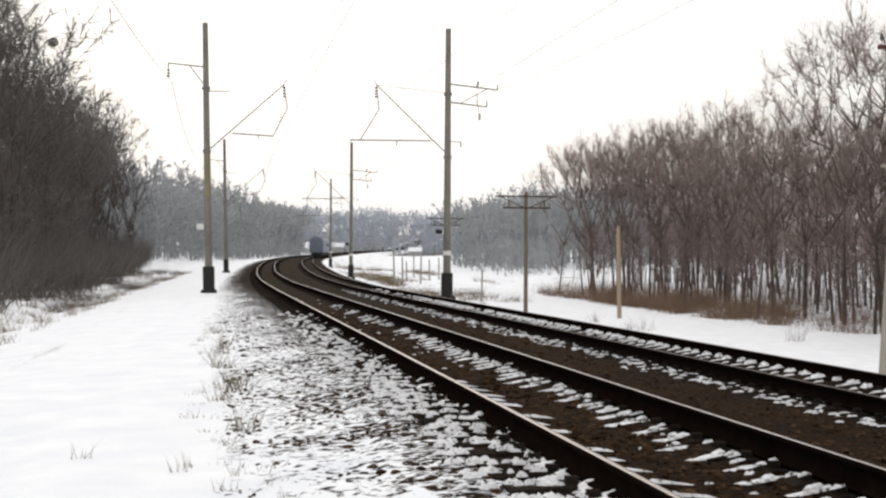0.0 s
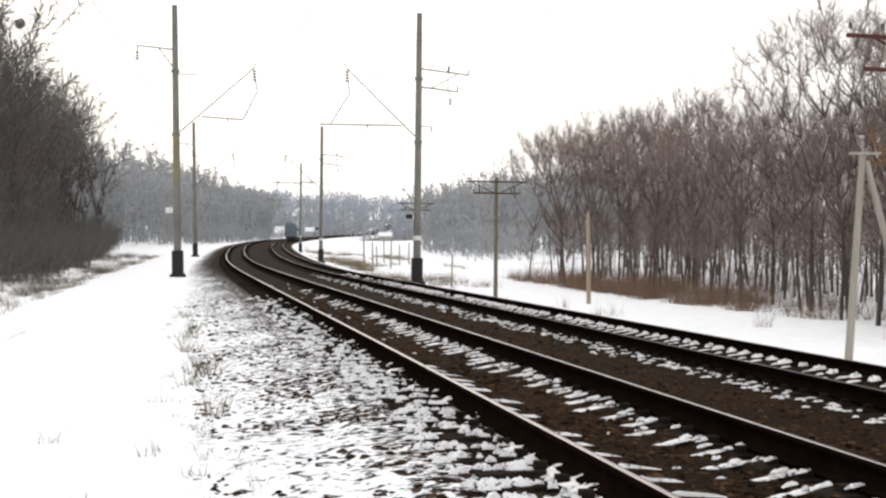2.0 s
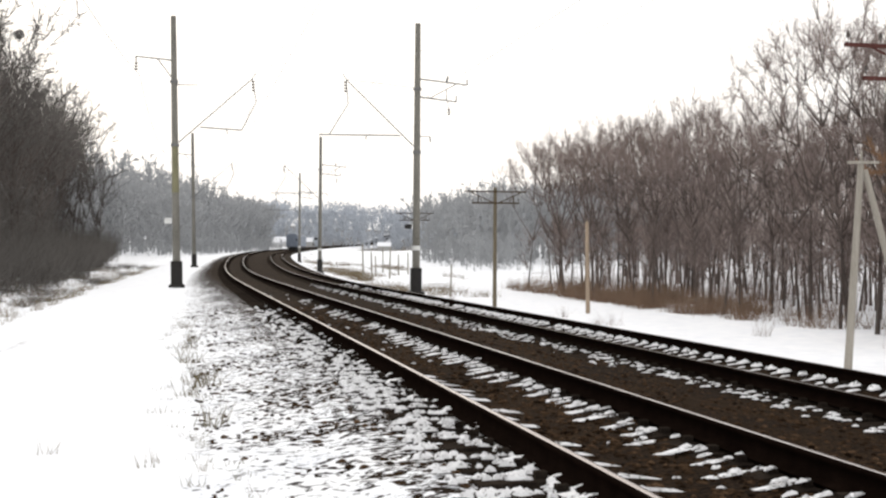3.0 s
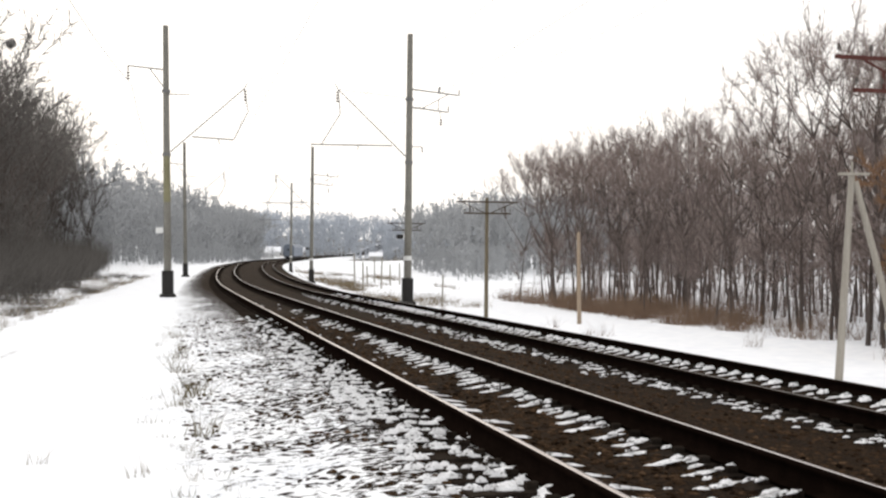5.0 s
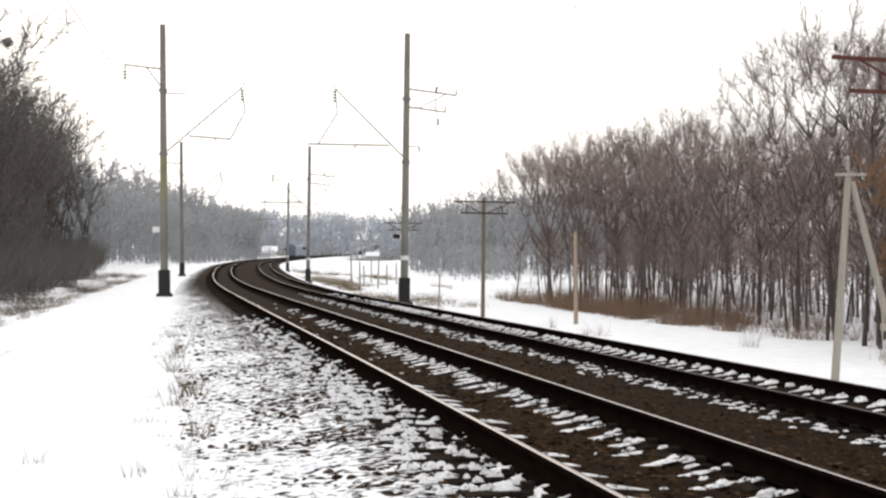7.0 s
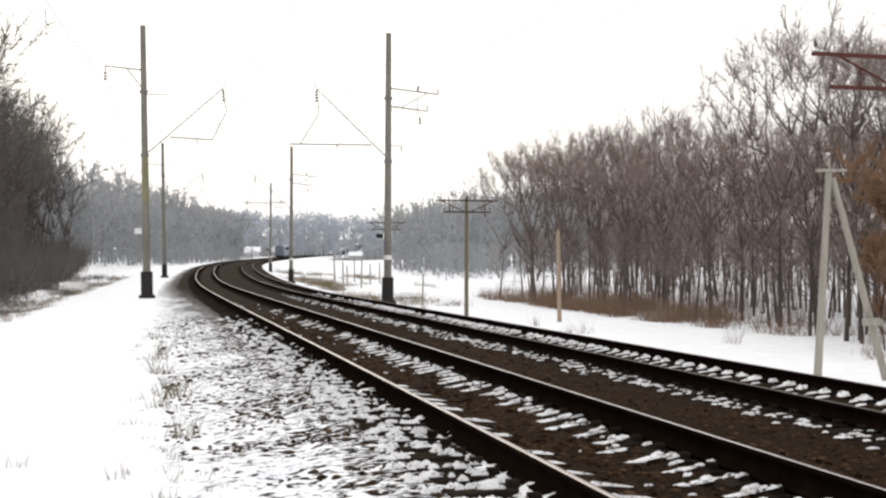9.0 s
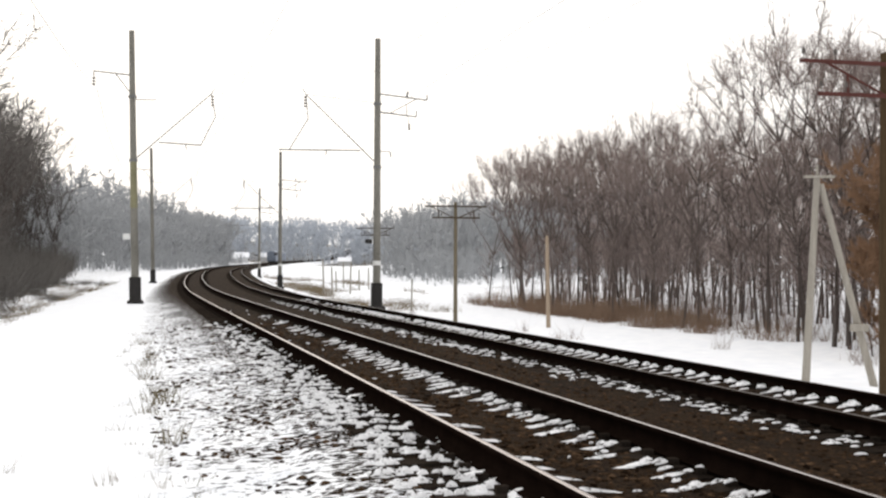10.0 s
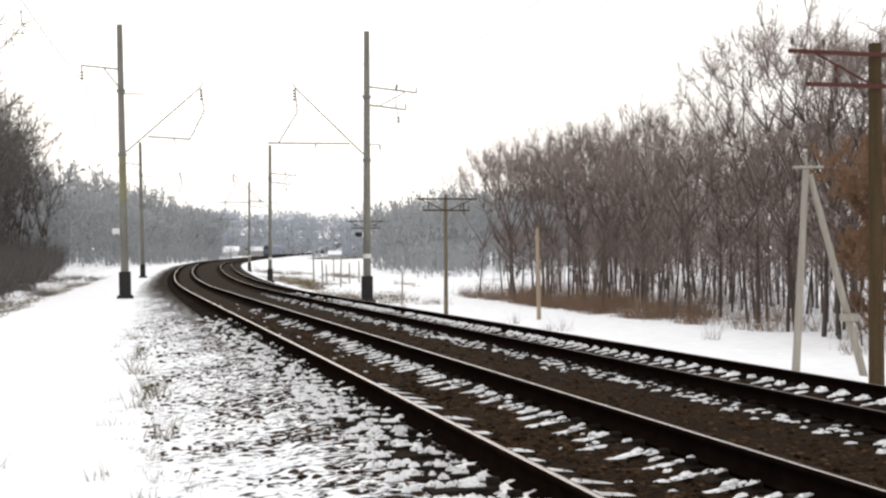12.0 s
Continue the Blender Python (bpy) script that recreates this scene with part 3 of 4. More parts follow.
# ---- catenary masts ----
def mast(s, o, height, side, dz, group="catenary masts along the line", lamp=False, lichen=False):
    """A concrete mast. side +1: its bracket reaches to the right over the line, -1: to the left."""
    p = at(s, o, dz)
    p.z = min(p.z, ground_z(s, o))
    k = "partly lichen-yellowed" if lichen else "grey"
    m = thing("catenary_mast", pose(p.x, p.y, p.z, 0, -0.9 if side > 0 else 0.2, heading(s)),
              k + " tapered concrete catenary mast with a black-tarred foot in snow", "mast", group)
    m.scale = (1, 1, 1.022)
    d = side
    bm = bmesh.new()
    add_rod(bm, (0, 0, 1.0), (0, 0, height), 0.175, 0.125, 14)
    part("pole", bm, M_CONCRETE, m, smooth=False)
    if lichen:
        bm = bmesh.new()
        add_rod(bm, (0, 0, 4.2), (0, 0, 6.26), 0.1655, 0.1565, 14)
        part("lichen_band", bm, M_LICHEN, m, "yellow-green lichen coat")
    bm = bmesh.new()
    add_box(bm, (0.52 if lichen else 0.46, 0.5, 1.75), (0, 0, 0.3), 0.03)
    add_box(bm, (0.72, 0.72, 0.5), (0, 0, -0.1), 0.05)
    part("foot", bm, M_BITUMEN, m, "black-tarred concrete foot")
    # band clamps
    for z in (6.3, 9.1):
        bm = bmesh.new()
        add_rod(bm, (0, 0, z - 0.06), (0, 0, z + 0.06), 0.19, 0.19, 12)
        part("clamp", bm, M_IRON, m)
    # bracket: sloping tube, registration arm, drop
    up = side > 0
    apex = Vector((d * (3.5 if up else 3.25), 0, 9.28 if up else 9.42))
    low_end = Vector((d * (3.0 if up else 3.98), 0, 7.0))
    knee = Vector((d * (3.66 if up else 3.15), 0, 8.25 if up else 8.35))
    bm = bmesh.new()
    add_rod(bm, (d * 0.16, 0, 6.42 if up else 6.57), apex, 0.028, 0.024, 8)
    add_rod(bm, apex, apex + Vector((d * 0.15, 0, 0.25)), 0.02, 0.02, 6)
    part("bracket_tube", bm, M_IRON, m)
    bm = bmesh.new()
    add_rod(bm, (d * (1.12 if up else 0.78), 0, 7.1 if up else 7.02), (d * (3.0 if up else 4.45), 0, 6.98), 0.03, 0.03, 8)
    add_rod(bm, (d * 2.3, 0, 7.0), (d * 2.35, 0, 6.78), 0.02, 0.02, 6)
    part("registration_arm", bm, M_IRON, m)
    bm = bmesh.new()
    for i in range(4):
        add_rod(bm, apex + Vector((d * 0.03, 0, -0.1 - i * 0.13)), apex + Vector((d * 0.03, 0, -0.17 - i * 0.13)), 0.075, 0.05, 8)
    part("insulator", bm, M_GLASS_INS, m)
    bm = bmesh.new()
    add_rod(bm, apex, knee, 0.023, 0.023, 6)
    add_rod(bm, knee, low_end, 0.023, 0.023, 6)
    part("drop_wire", bm, M_WIRE, m)
    bm = bmesh.new()
    add_rod(bm, (d * 0.1, 0, 9.15), apex, 0.012, 0.012, 6)
    if side < 0:
        part("stay", bm, M_WIRE, m)
    else:
        bm.free()
    if side > 0:          # feeder arm on the field side
        bm = bmesh.new()
        add_rod(bm, (-0.1, 0, 10.05), (-1.68, 0, 10.2), 0.035, 0.03, 8)
        add_rod(bm, (-0.12, 0, 9.3), (-0.72, 0, 10.1), 0.025, 0.025, 6)
        part("feeder_arm", bm, M_IRON, m)
        bm = bmesh.new()
        add_rod(bm, (-1.66, 0, 10.2), (-1.66, 0, 9.95), 0.03, 0.03, 6)
        for i in range(3):
            add_rod(bm, (-1.66, 0, 9.92 - i * 0.13), (-1.66, 0, 9.84 - i * 0.13), 0.08, 0.05, 8)
        part("insulator", bm, M_GLASS_INS, m)
        bm = bmesh.new()
        add_rod(bm, (0.1, 0, 8.97), (1.05, 0, 8.97), 0.025, 0.02, 6)
        part("short_arm", bm, M_IRON, m)
    else:
        bm = bmesh.new()
        add_rod(bm, (0.1, 0, 9.55), (2.3, 0, 9.35), 0.035, 0.03, 8)
        add_rod(bm, (2.3, 0, 9.35), (2.3, 0, 9.6), 0.03, 0.03, 6)
        add_rod(bm, (1.35, 0, 9.45), (1.4, 0, 9.7), 0.05, 0.05, 6)
        part("upper_arm", bm, M_IRON, m)
        bm = bmesh.new()
        add_rod(bm, (0.1, 0, 8.75), (1.8, 0, 8.58), 0.035, 0.03, 8)
        add_rod(bm, (1.8, 0, 8.58), (1.8, 0, 8.85), 0.03, 0.03, 6)
        part("lower_arm", bm, M_IRON, m)
        bm = bmesh.new()
        add_rod(bm, (0.6, 0, 8.72), (1.8, 0, 9.38), 0.02, 0.02, 6)
        add_rod(bm, (1.35, 0, 8.62), (1.35, 0, 9.1), 0.02, 0.02, 6)
        part("brace", bm, M_IRON, m)
        bm = bmesh.new()
        add_rod(bm, (1.4, 0, 8.6), (1.45, 0, 8.25), 0.015, 0.015, 6)
        for i in range(3):
            add_rod(bm, (1.46, 0, 8.25 - i * 0.1), (1.47, 0, 8.18 - i * 0.1), 0.07, 0.045, 8)
        part("insulator", bm, M_GLASS_INS, m)
        bm = bmesh.new()
        add_rod(bm, (0.1, 0, 7.0), (0.6, 0, 7.0), 0.02, 0.02, 6)
        add_rod(bm, (0.6, 0, 7.0), (0.62, 0, 6.75), 0.03, 0.03, 6)
        part("hook_arm", bm, M_IRON, m)
    if lamp:
        bm = bmesh.new()
        add_box(bm, (0.34, 0.22, 0.26), (-0.34, -0.05, 2.95), 0.03)
        part("signal_box", bm, M_WHITE, m, "white-painted steel box")
    if side < 0:
        bm = bmesh.new()
        add_rod(bm, (0, 0, 1.95), (0, 0, 2.15), 0.186, 0.186, 14)
        part("white_band", bm, M_WHITE, m, "white paint band")
        bm = bmesh.new()
        add_box(bm, (0.3, 0.2, 0.2), (-0.38, -0.05, 3.0), 0.03)
        part("bracket_box", bm, M_BITUMEN, m)
    return m


LEFT_ROW = [(57.0, -2.68, 12.0), (115.5, -2.85, 12.0)]
RIGHT_ROW = [(55.0, 7.95, 12.0), (112.0, 8.38, 12.0), (172, 8.75, 12.0)]
for i, (s, o, h) in enumerate(LEFT_ROW):
    mast(s, o, h, 1, -0.27, lamp=i == 0, lichen=i == 0)
for s, o, h in RIGHT_ROW:
    mast(s, o, h, -1, -0.6)


def wires():
    """Contact, catenary and feeder wires, each sagging from mast to mast."""
    def strand(name, label, stations, r, parent, sag):
        cu = bpy.data.curves.new(name, "CURVE")
        cu.dimensions, cu.bevel_depth, cu.bevel_resolution = "3D", r, 0
        sp = cu.splines.new("POLY")
        pts = []
        for (s0, o0, z0), (s1, o1, z1) in zip(stations, stations[1:]):
            for k in range(8):
                f = k / 8
                q = at(s0 + (s1 - s0) * f, o0 + (o1 - o0) * f, z0 + (z1 - z0) * f - sag * 4 * f * (1 - f))
                pts.append(q)
        sp.points.add(len(pts) - 1)
        for q, pt in zip(pts, sp.points):
            pt.co = (*q, 1)
        cu.materials.append(M_WIRE)
        ob = new(name, cu)
        tagged(ob, label, "wire")
    ss = [-3, 57, 113, 172]
    strand("contact_wire", "thin copper contact wire over the near track", [(s, 0.4, 6.45) for s in ss], 0.007, None, 0.05)
    strand("catenary_wire", "thin sagging catenary wire over the near track", [(s, 0.75, 8.6) for s in ss], 0.007, None, 1.0)
    strand("contact_wire", "thin copper contact wire over the far track", [(s, 5.2, 6.2) for s in ss], 0.007, None, 0.05)
    strand("catenary_wire", "thin sagging catenary wire over the far track", [(s, 4.8, 8.3) for s in ss], 0.007, None, 1.0)
    strand("feeder_wire", "thin feeder wire on the masts' outer arms", [(-3, -6.9, 9.6)] + [(s, -4.35, 9.2) for s in ss[1:]], 0.015, None, 0.9)
    strand("feeder_wire", "thin feeder wire beside the far track", [(s, 10.2, 9.0) for s in ss], 0.008, None, 0.9)


wires()


# ---- telegraph poles and posts ----
def telegraph_pole(s, o, height, label, arms, mat, turn=0.0, z=None):
    p = on_ground(s, o, 0.15)
    m = thing("telegraph_pole", pose(p.x, p.y, p.z, 0, 0, heading(s) + turn), label, "pole", "telegraph poles beside the line")
    bm = bmesh.new()
    add_rod(bm, (0, 0, -0.3), (0, 0, height), 0.175 if s < 40 else 0.135, 0.14 if s < 40 else 0.105, 12)
    part("pole", bm, mat, m)
    if arms:
        for z, w in ((height - 0.28, 2.3 if s < 40 else 1.95), (height - 0.98, 1.85 if s < 40 else 1.5)):
            bm = bmesh.new()
            add_box(bm, (2 * w, 0.07, 0.09), (0, -0.19, z), 0.01)
            part("crossarm", bm, M_REDIRON if s < 40 else M_POLEWOOD, m)
            for x in (-w * 0.96, -w * 0.62, w * 0.62, w * 0.96):
                bm = bmesh.new()
                add_rod(bm, (x, -0.19, z + 0.04), (x, -0.19, z + 0.2), 0.012, 0.012, 6)
                add_rod(bm, (x, -0.19, z + 0.16), (x, -0.19, z + 0.28), 0.05, 0.03, 8)
                part("insulator", bm, M_GLASS_INS, m)
        for d in (-1, 1):
            bm = bmesh.new()
            add_rod(bm, (d * 1.65, -0.19, height - 0.3), (d * 0.1, -0.19, height - 1.0), 0.03, 0.03, 6)
            add_rod(bm, (d * 1.12, -0.19, height - 0.57), (d * 1.12, -0.19, height - 0.98), 0.035, 0.035, 6)
            part("brace", bm, M_REDIRON if s < 40 else M_POLEWOOD, m)
    return m


telegraph_pole(24.0, 13.74, 8.1, "dark tarred wooden telegraph pole with rust-red crossarms", True, M_POLEWOOD, 2)
telegraph_pole(74.0, 16.15, 7.55, "weathered brown wooden telegraph pole with two crossarms in snow", True, M_POLEMID, 2)
telegraph_pole(124.0, 18.7, 7.5, "distant wooden telegraph pole with two crossarms in snow", True, M_POLEWOOD, 2)


def plain_post(s, o, height, r, mat, label, lean=(0, 0), group="posts in the snow"):
    p = on_ground(s, o, 0.1)
    m = thing("post", pose(p.x, p.y, p.z, lean[0], lean[1], heading(s)), label, "post", group)
    bm = bmesh.new()
    add_rod(bm, (0, 0, -0.2), (0, 0, height - 0.12), r, r * 0.8, 10)
    add_rod(bm, (0, 0, height - 0.12), (0, 0, height), r * 0.8, r * 0.3, 10)
    part("shaft", bm, mat, m)
    return m


plain_post(66.7, 19.85, 5.3, 0.125, M_BUFFWOOD, "bare buff wooden post in snow", (0, -1))


def strutted_pole():
    p = on_ground(31.8, 16.22, 0.0)
    m = thing("strutted_pole", pose(p.x, p.y, p.z, 0, 0, 0), "pale wooden pole propped by a slanting strut in snow", "pole")
    bm = bmesh.new()
    add_rod(bm, (0, 0, -0.2), (0.34, 0, 5.95), 0.12, 0.09, 12)
    part("pole", bm, M_GREYWOOD, m)
    bm = bmesh.new()
    add_rod(bm, (2.15, 0.5, -0.2), (0.46, 0.05, 5.7), 0.115, 0.085, 12)
    part("strut", bm, M_GREYWOOD, m)
    bm = bmesh.new()
    add_box(bm, (0.9, 0.07, 0.08), (0.36, -0.13, 5.9), 0.01)
    part("crossarm", bm, M_GREYWOOD, m)
    bm = bmesh.new()
    add_box(bm, (0.5, 0.2, 0.22), (1.62, 0.2, 1.55), 0.02)
    part("step_block", bm, M_GREYWOOD, m)
    bm = bmesh.new()
    add_rod(bm, (0.34, 0, 5.95), (0.35, 0, 6.25), 0.04, 0.03, 8)
    part("pin", bm, M_GREYWOOD, m)


strutted_pole()

rng_fence = random.Random(4)
for s, o, h in ((132.0, 14.3, 3.8), (134.0, 15.4, 3.0), (165.0, 19.7, 3.3), (140.0, 18.0, 3.6), (151.0, 20.3, 2.5), (159.0, 22.4, 2.8), (150.0, 17.4, 2.4), (149.0, 22.3, 2.2)):
    plain_post(s, o, h + 0.2, 0.1, M_GREYWOOD, "slim grey fence post on the snowy bank",
               (rng_fence.uniform(-2, 2), rng_fence.uniform(-2, 2)), "fence posts on the bank")
plain_post(93, 17.0, 2.6, 0.07, M_GREYWOOD, "slim grey stake in snow", (0, 1))


# ---- trees ----
def skeleton_tree(seed, height, limbs, twigs, spread, low=0.35, depth=4, trunk=0.40, fork=0.745):
    """A bare tree: trunk and limbs as tapered tubes, crown of fine twigs. Returns (tube arrays, twig arrays)."""
    rng = np.random.default_rng(seed)
    p0, p1, r0, r1 = [], [], [], []
    ends = []

    def chain(start, direction, length, radius, n, wander, level):
        p, d = np.array(start, float), np.array(direction, float)
        for k in range(n):
            d = d + rng.normal(0, wander, 3) + np.array([0, 0, 0.06 * level])
            d /= np.linalg.norm(d)
            q = p + d * length / n
            ra, rb = radius * (1 - k / n * 0.85), radius * (1 - (k + 1) / n * 0.85)
            p0.append(p), p1.append(q), r0.append(ra), r1.append(rb)
            ends.append((p, q, d, level, rb))
            p = q
        return p

    def grow(p, d, length, radius, level):
        q = chain(p, d, length, radius, 3 if level < 2 else 2, 0.035 if level == 0 else 0.09 + 0.05 * level, level)
        if level >= depth:
            return
        side = np.cross(d, rng.normal(0, 1, 3))
        side /= np.linalg.norm(side) + 1e-9
        kids = 3 if level < 2 else 2
        for c in range(kids):
            an = c * 6.283 / kids + rng.normal(0, 0.4)
            w = side * math.cos(an) + np.cross(d, side) * math.sin(an)
            dd = d + w * (spread * 2.0 + 0.25 * rng.random()) + np.array([0, 0, 0.22])
            dd /= np.linalg.norm(dd)
            grow(q, dd, length * (fork - 0.125 + 0.25 * rng.random()), radius * 0.6, level + 1)

    base_r = height * 0.0085 + 0.02
    lean = np.array([rng.normal(0, 0.05), rng.normal(0, 0.05), 1.0])
    lean /= np.linalg.norm(lean)
    grow(np.array([0, 0, -0.3]), lean, height * trunk, base_r, 0)
    for i in range(limbs):       # low side limbs
        f = low + (trunk - low) * rng.random() if low < 0.34 else low
        an = rng.random() * 6.283
        d = np.array([math.cos(an), math.sin(an), 0.5 + rng.random()])
        chain(lean * height * f, d / np.linalg.norm(d), height * (0.1 + 0.14 * rng.random()), 0.03, 3, 0.15, 2)
    src = [e for e in ends if e[3] >= 1]
    idx = rng.integers(0, len(src), twigs)
    A = np.array([src[i][0] for i in idx])
    B = np.array([src[i][1] for i in idx])
    D = np.array([src[i][2] for i in idx])
    t0 = A + (B - A) * rng.random((twigs, 1))
    dd = D + rng.normal(0, 0.6, (twigs, 3)) + np.array([0, 0, 0.25])
    dd /= np.linalg.norm(dd, axis=1, keepdims=True)
    ln = height * 0.05 * (0.5 + 1.1 * rng.random((twigs, 1)))
    t1 = t0 + dd * ln
    # a second generation from the first's middle
    h = twigs
    pick = rng.integers(0, twigs, h)
    m0 = t0[pick] + (t1[pick] - t0[pick]) * (0.3 + 0.6 * rng.random((h, 1)))
    d2 = dd[pick] + rng.normal(0, 0.55, (h, 3))
    d2 /= np.linalg.norm(d2, axis=1, keepdims=True)
    m1 = m0 + d2 * height * 0.03 * (0.5 + rng.random((h, 1)))
    tw0, tw1 = np.concatenate([t0, m0]), np.concatenate([t1, m1])
    tr = np.concatenate([np.full(twigs, 0.0105), np.full(h, 0.0075)])
    return (np.array(p0), np.array(p1), np.array(r0), np.array(r1)), (tw0, tw1, tr)


def tree_kind(name, seed, height, limbs, twigs, spread, bark, twig_mat, label, category, group, low=0.35, thick=1.0, trunk=0.40, fork=0.745):
    tubes_, tw = skeleton_tree(seed, height, limbs, twigs, spread, low=low, trunk=trunk, fork=fork)
    m = thing(name, pose(0, 0, -400), label, category, group)
    v, f = tubes(*tubes_, 4)
    me = fast_mesh("trunk", v, f)
    me.materials.append(bark)
    t = new("trunk", me)
    t.parent = m
    v, f = spikes(tw[0], tw[1], tw[2] * thick)
    me = fast_mesh("crown", v, f)
    me.materials.append(twig_mat)
    c = new("crown", me)
    c.parent = m
    return m


def tree_soup(name, label, spots, kinds, bark, twig_mat, heights):
    """Many far trees joined: spots of (s, o, dz), sampled from a few skeletons."""
    rng = np.random.default_rng(len(spots) + 3)
    V, F, V2, F2 = [], [], [], []
    n1 = n2 = 0
    for s, o, dz in spots:
        (a, b, ra, rb), (t0, t1, tr) = kinds[rng.integers(0, len(kinds))]
        k = rng.uniform(*heights)
        an = rng.random() * 6.283
        R = np.array([[math.cos(an), -math.sin(an), 0], [math.sin(an), math.cos(an), 0], [0, 0, 1]]) * k
        base = np.array(on_ground(s, o)) + [0, 0, dz]
        v, f = tubes(a @ R.T + base, b @ R.T + base, ra * k * 1.3, rb * k * 1.3, 3)
        V.append(v), F.append(f + n1)
        n1 += len(v)
        v, f = spikes(t0 @ R.T + base, t1 @ R.T + base, tr * k)
        V2.append(v), F2.append(f + n2)
        n2 += len(v)
    root = thing(name, pose(0, 0, 0), label, "woods", kind="stuff")
    for nm, v, f, mt in (("trunks", V, F, bark), ("crowns", V2, F2, twig_mat)):
        me = fast_mesh(nm, np.concatenate(v), np.concatenate(f))
        me.materials.append(mt)
        ob = new(nm, me)
        ob.parent = root
        tagged(ob, kind="stuff")


rt = random.Random(12)


def plant(kinds, spots, scale=(0.85, 1.15)):
    used = set()
    for i, (s, o) in enumerate(spots):
        k = i if i < len(kinds) else rt.randrange(len(kinds))
        p = on_ground(s, o, 0.1)
        z = rt.uniform(*scale)
        m = pose(p.x, p.y, p.z, rt.uniform(-2, 2), rt.uniform(-2, 2), rt.uniform(0, 360))
        if k not in used:
            used.add(k)
            ob = kinds[k]
            ob.matrix_basis = m
        else:
            ob = copy_thing(kinds[k], m)
        ob.scale = (z, z, z)


# the bare wood beyond the snow field, from its edge inwards
right_kinds = [tree_kind("bare_tree", 30 + i, 13.5 + 0.5 * i, 14, 900, 0.23 + 0.025 * (i % 3), M_BARK, M_TWIG,
                         "bare grey-brown deciduous tree at the snowy wood edge", "tree", "bare trees of the wood", low=0.16, thick=1.4, trunk=0.46, fork=0.62) for i in range(7)]
spots = []
for s in np.arange(24, 118, 2.6):
    for o, keep in ((28.8, 0.7), (31.8, 0.8), (35.0, 0.85), (38.5, 0.85)):
        if rt.random() < keep:
            spots.append((s + rt.uniform(-1.6, 1.6), o + rt.uniform(-1.4, 1.4)))
plant(right_kinds, [q for q in spots if q[0] < 84], (0.60, 0.76))
far_edge = [copy_thing(k, pose(0, 0, -400)) for k in right_kinds[3:6]]
plant(far_edge, [q for q in spots if q[0] >= 84], (0.68, 0.84))
tall_kinds = [copy_thing(k, pose(0, 0, -400)) for k in right_kinds[:3]]
plant(tall_kinds, [(50, 28), (48, 27.6), (52, 30.5), (46, 29.5), (49, 31)], (0.92, 1.02))
plant([copy_thing(k, pose(0, 0, -400)) for k in right_kinds[4:6]], [(54, 29), (58, 31), (60, 30), (56, 33)], (0.84, 0.94))
oak = tree_kind("brown_leaved_tree", 77, 8.5, 8, 3000, 0.24, M_BARK, M_OAK, "young tree still full of withered brown leaves", "tree", low=0.1, thick=2.6, group="brown-leaved trees")
plant([oak], [(41.5, 26.4), (40, 26.8), (42.5, 27.2), (39, 26)], (0.72, 0.9))
plant([copy_thing(oak, pose(0, 0, -400))], [(43.2, 25.7), (41.6, 25.3), (44, 26.5)], (0.4, 0.52))
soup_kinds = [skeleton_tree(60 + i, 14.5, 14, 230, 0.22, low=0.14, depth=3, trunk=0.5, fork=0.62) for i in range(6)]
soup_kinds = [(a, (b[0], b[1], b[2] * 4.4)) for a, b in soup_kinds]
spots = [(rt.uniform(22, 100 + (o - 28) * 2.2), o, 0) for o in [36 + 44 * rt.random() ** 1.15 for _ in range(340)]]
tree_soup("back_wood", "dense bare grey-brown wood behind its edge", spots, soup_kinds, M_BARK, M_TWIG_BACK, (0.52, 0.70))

# the dark wood beyond the ditch
EDGE_S, EDGE_O = [50, 62, 105, 127, 222, 275], [16, 16.5, 19.5, 20, 30, 40]
left_kinds = [tree_kind("dark_tree", 90 + i, 14.5 + 0.5 * i, 14, 760, 0.24, M_BARK, M_TWIG_DARK,
                        "dark densely twigged tree at the wood edge", "tree", "dark trees of the wood", low=0.05, thick=3.2) for i in range(5)]
spots = []
for s in np.arange(54, 225, 3.3):
    edge = float(np.interp(s, EDGE_S, EDGE_O))
    for d, keep in ((0, 0.9), (3.2, 0.65), (7, 0.3)):
        if rt.random() < keep:
            spots.append((s + rt.uniform(-1.5, 1.5), -edge - d + rt.uniform(-1, 1)))
plant(left_kinds, spots, (0.84, 1.06))
soup_dark = [skeleton_tree(160 + i, 14.5, 5, 240, 0.24, low=0.08, depth=3) for i in range(5)]
soup_dark = [(a, (b[0], b[1], b[2] * 3)) for a, b in soup_dark]
spots = [(s, -float(np.interp(s, EDGE_S, EDGE_O)) - 8 - 25 * rt.random(), 0) for s in [rt.uniform(45, 290) for _ in range(115)]]
tree_soup("back_dark_wood", "dense dark wood behind its edge", spots, soup_dark, M_BARK, M_TWIG_DARK, (0.85, 1.1))

# a rook's nest of sticks high in one dark tree
plant([copy_thing(left_kinds[1], pose(0, 0, -400))], [(76.5, -14.9)], (0.92, 0.92))
_r = np.random.default_rng(3)
_d = _r.normal(0, 1, (260, 3))
_d /= np.linalg.norm(_d, axis=1, keepdims=True)
_p = _d * 0.3 * _r.random((260, 1)) ** 0.33
_q = _p + np.cross(_d, _r.normal(0, 1, (260, 3))) * 0.22
_v, _f = spikes(_p, _q, np.full(260, 0.016))
_me = fast_mesh("rook_nest", _v, _f)
_me.materials.append(M_TWIG_DARK)
nest = tagged(new("rook_nest", _me), "round dark nest of sticks in a treetop", "nest")
nest.location = (-28.9, 75.2, 13.7)

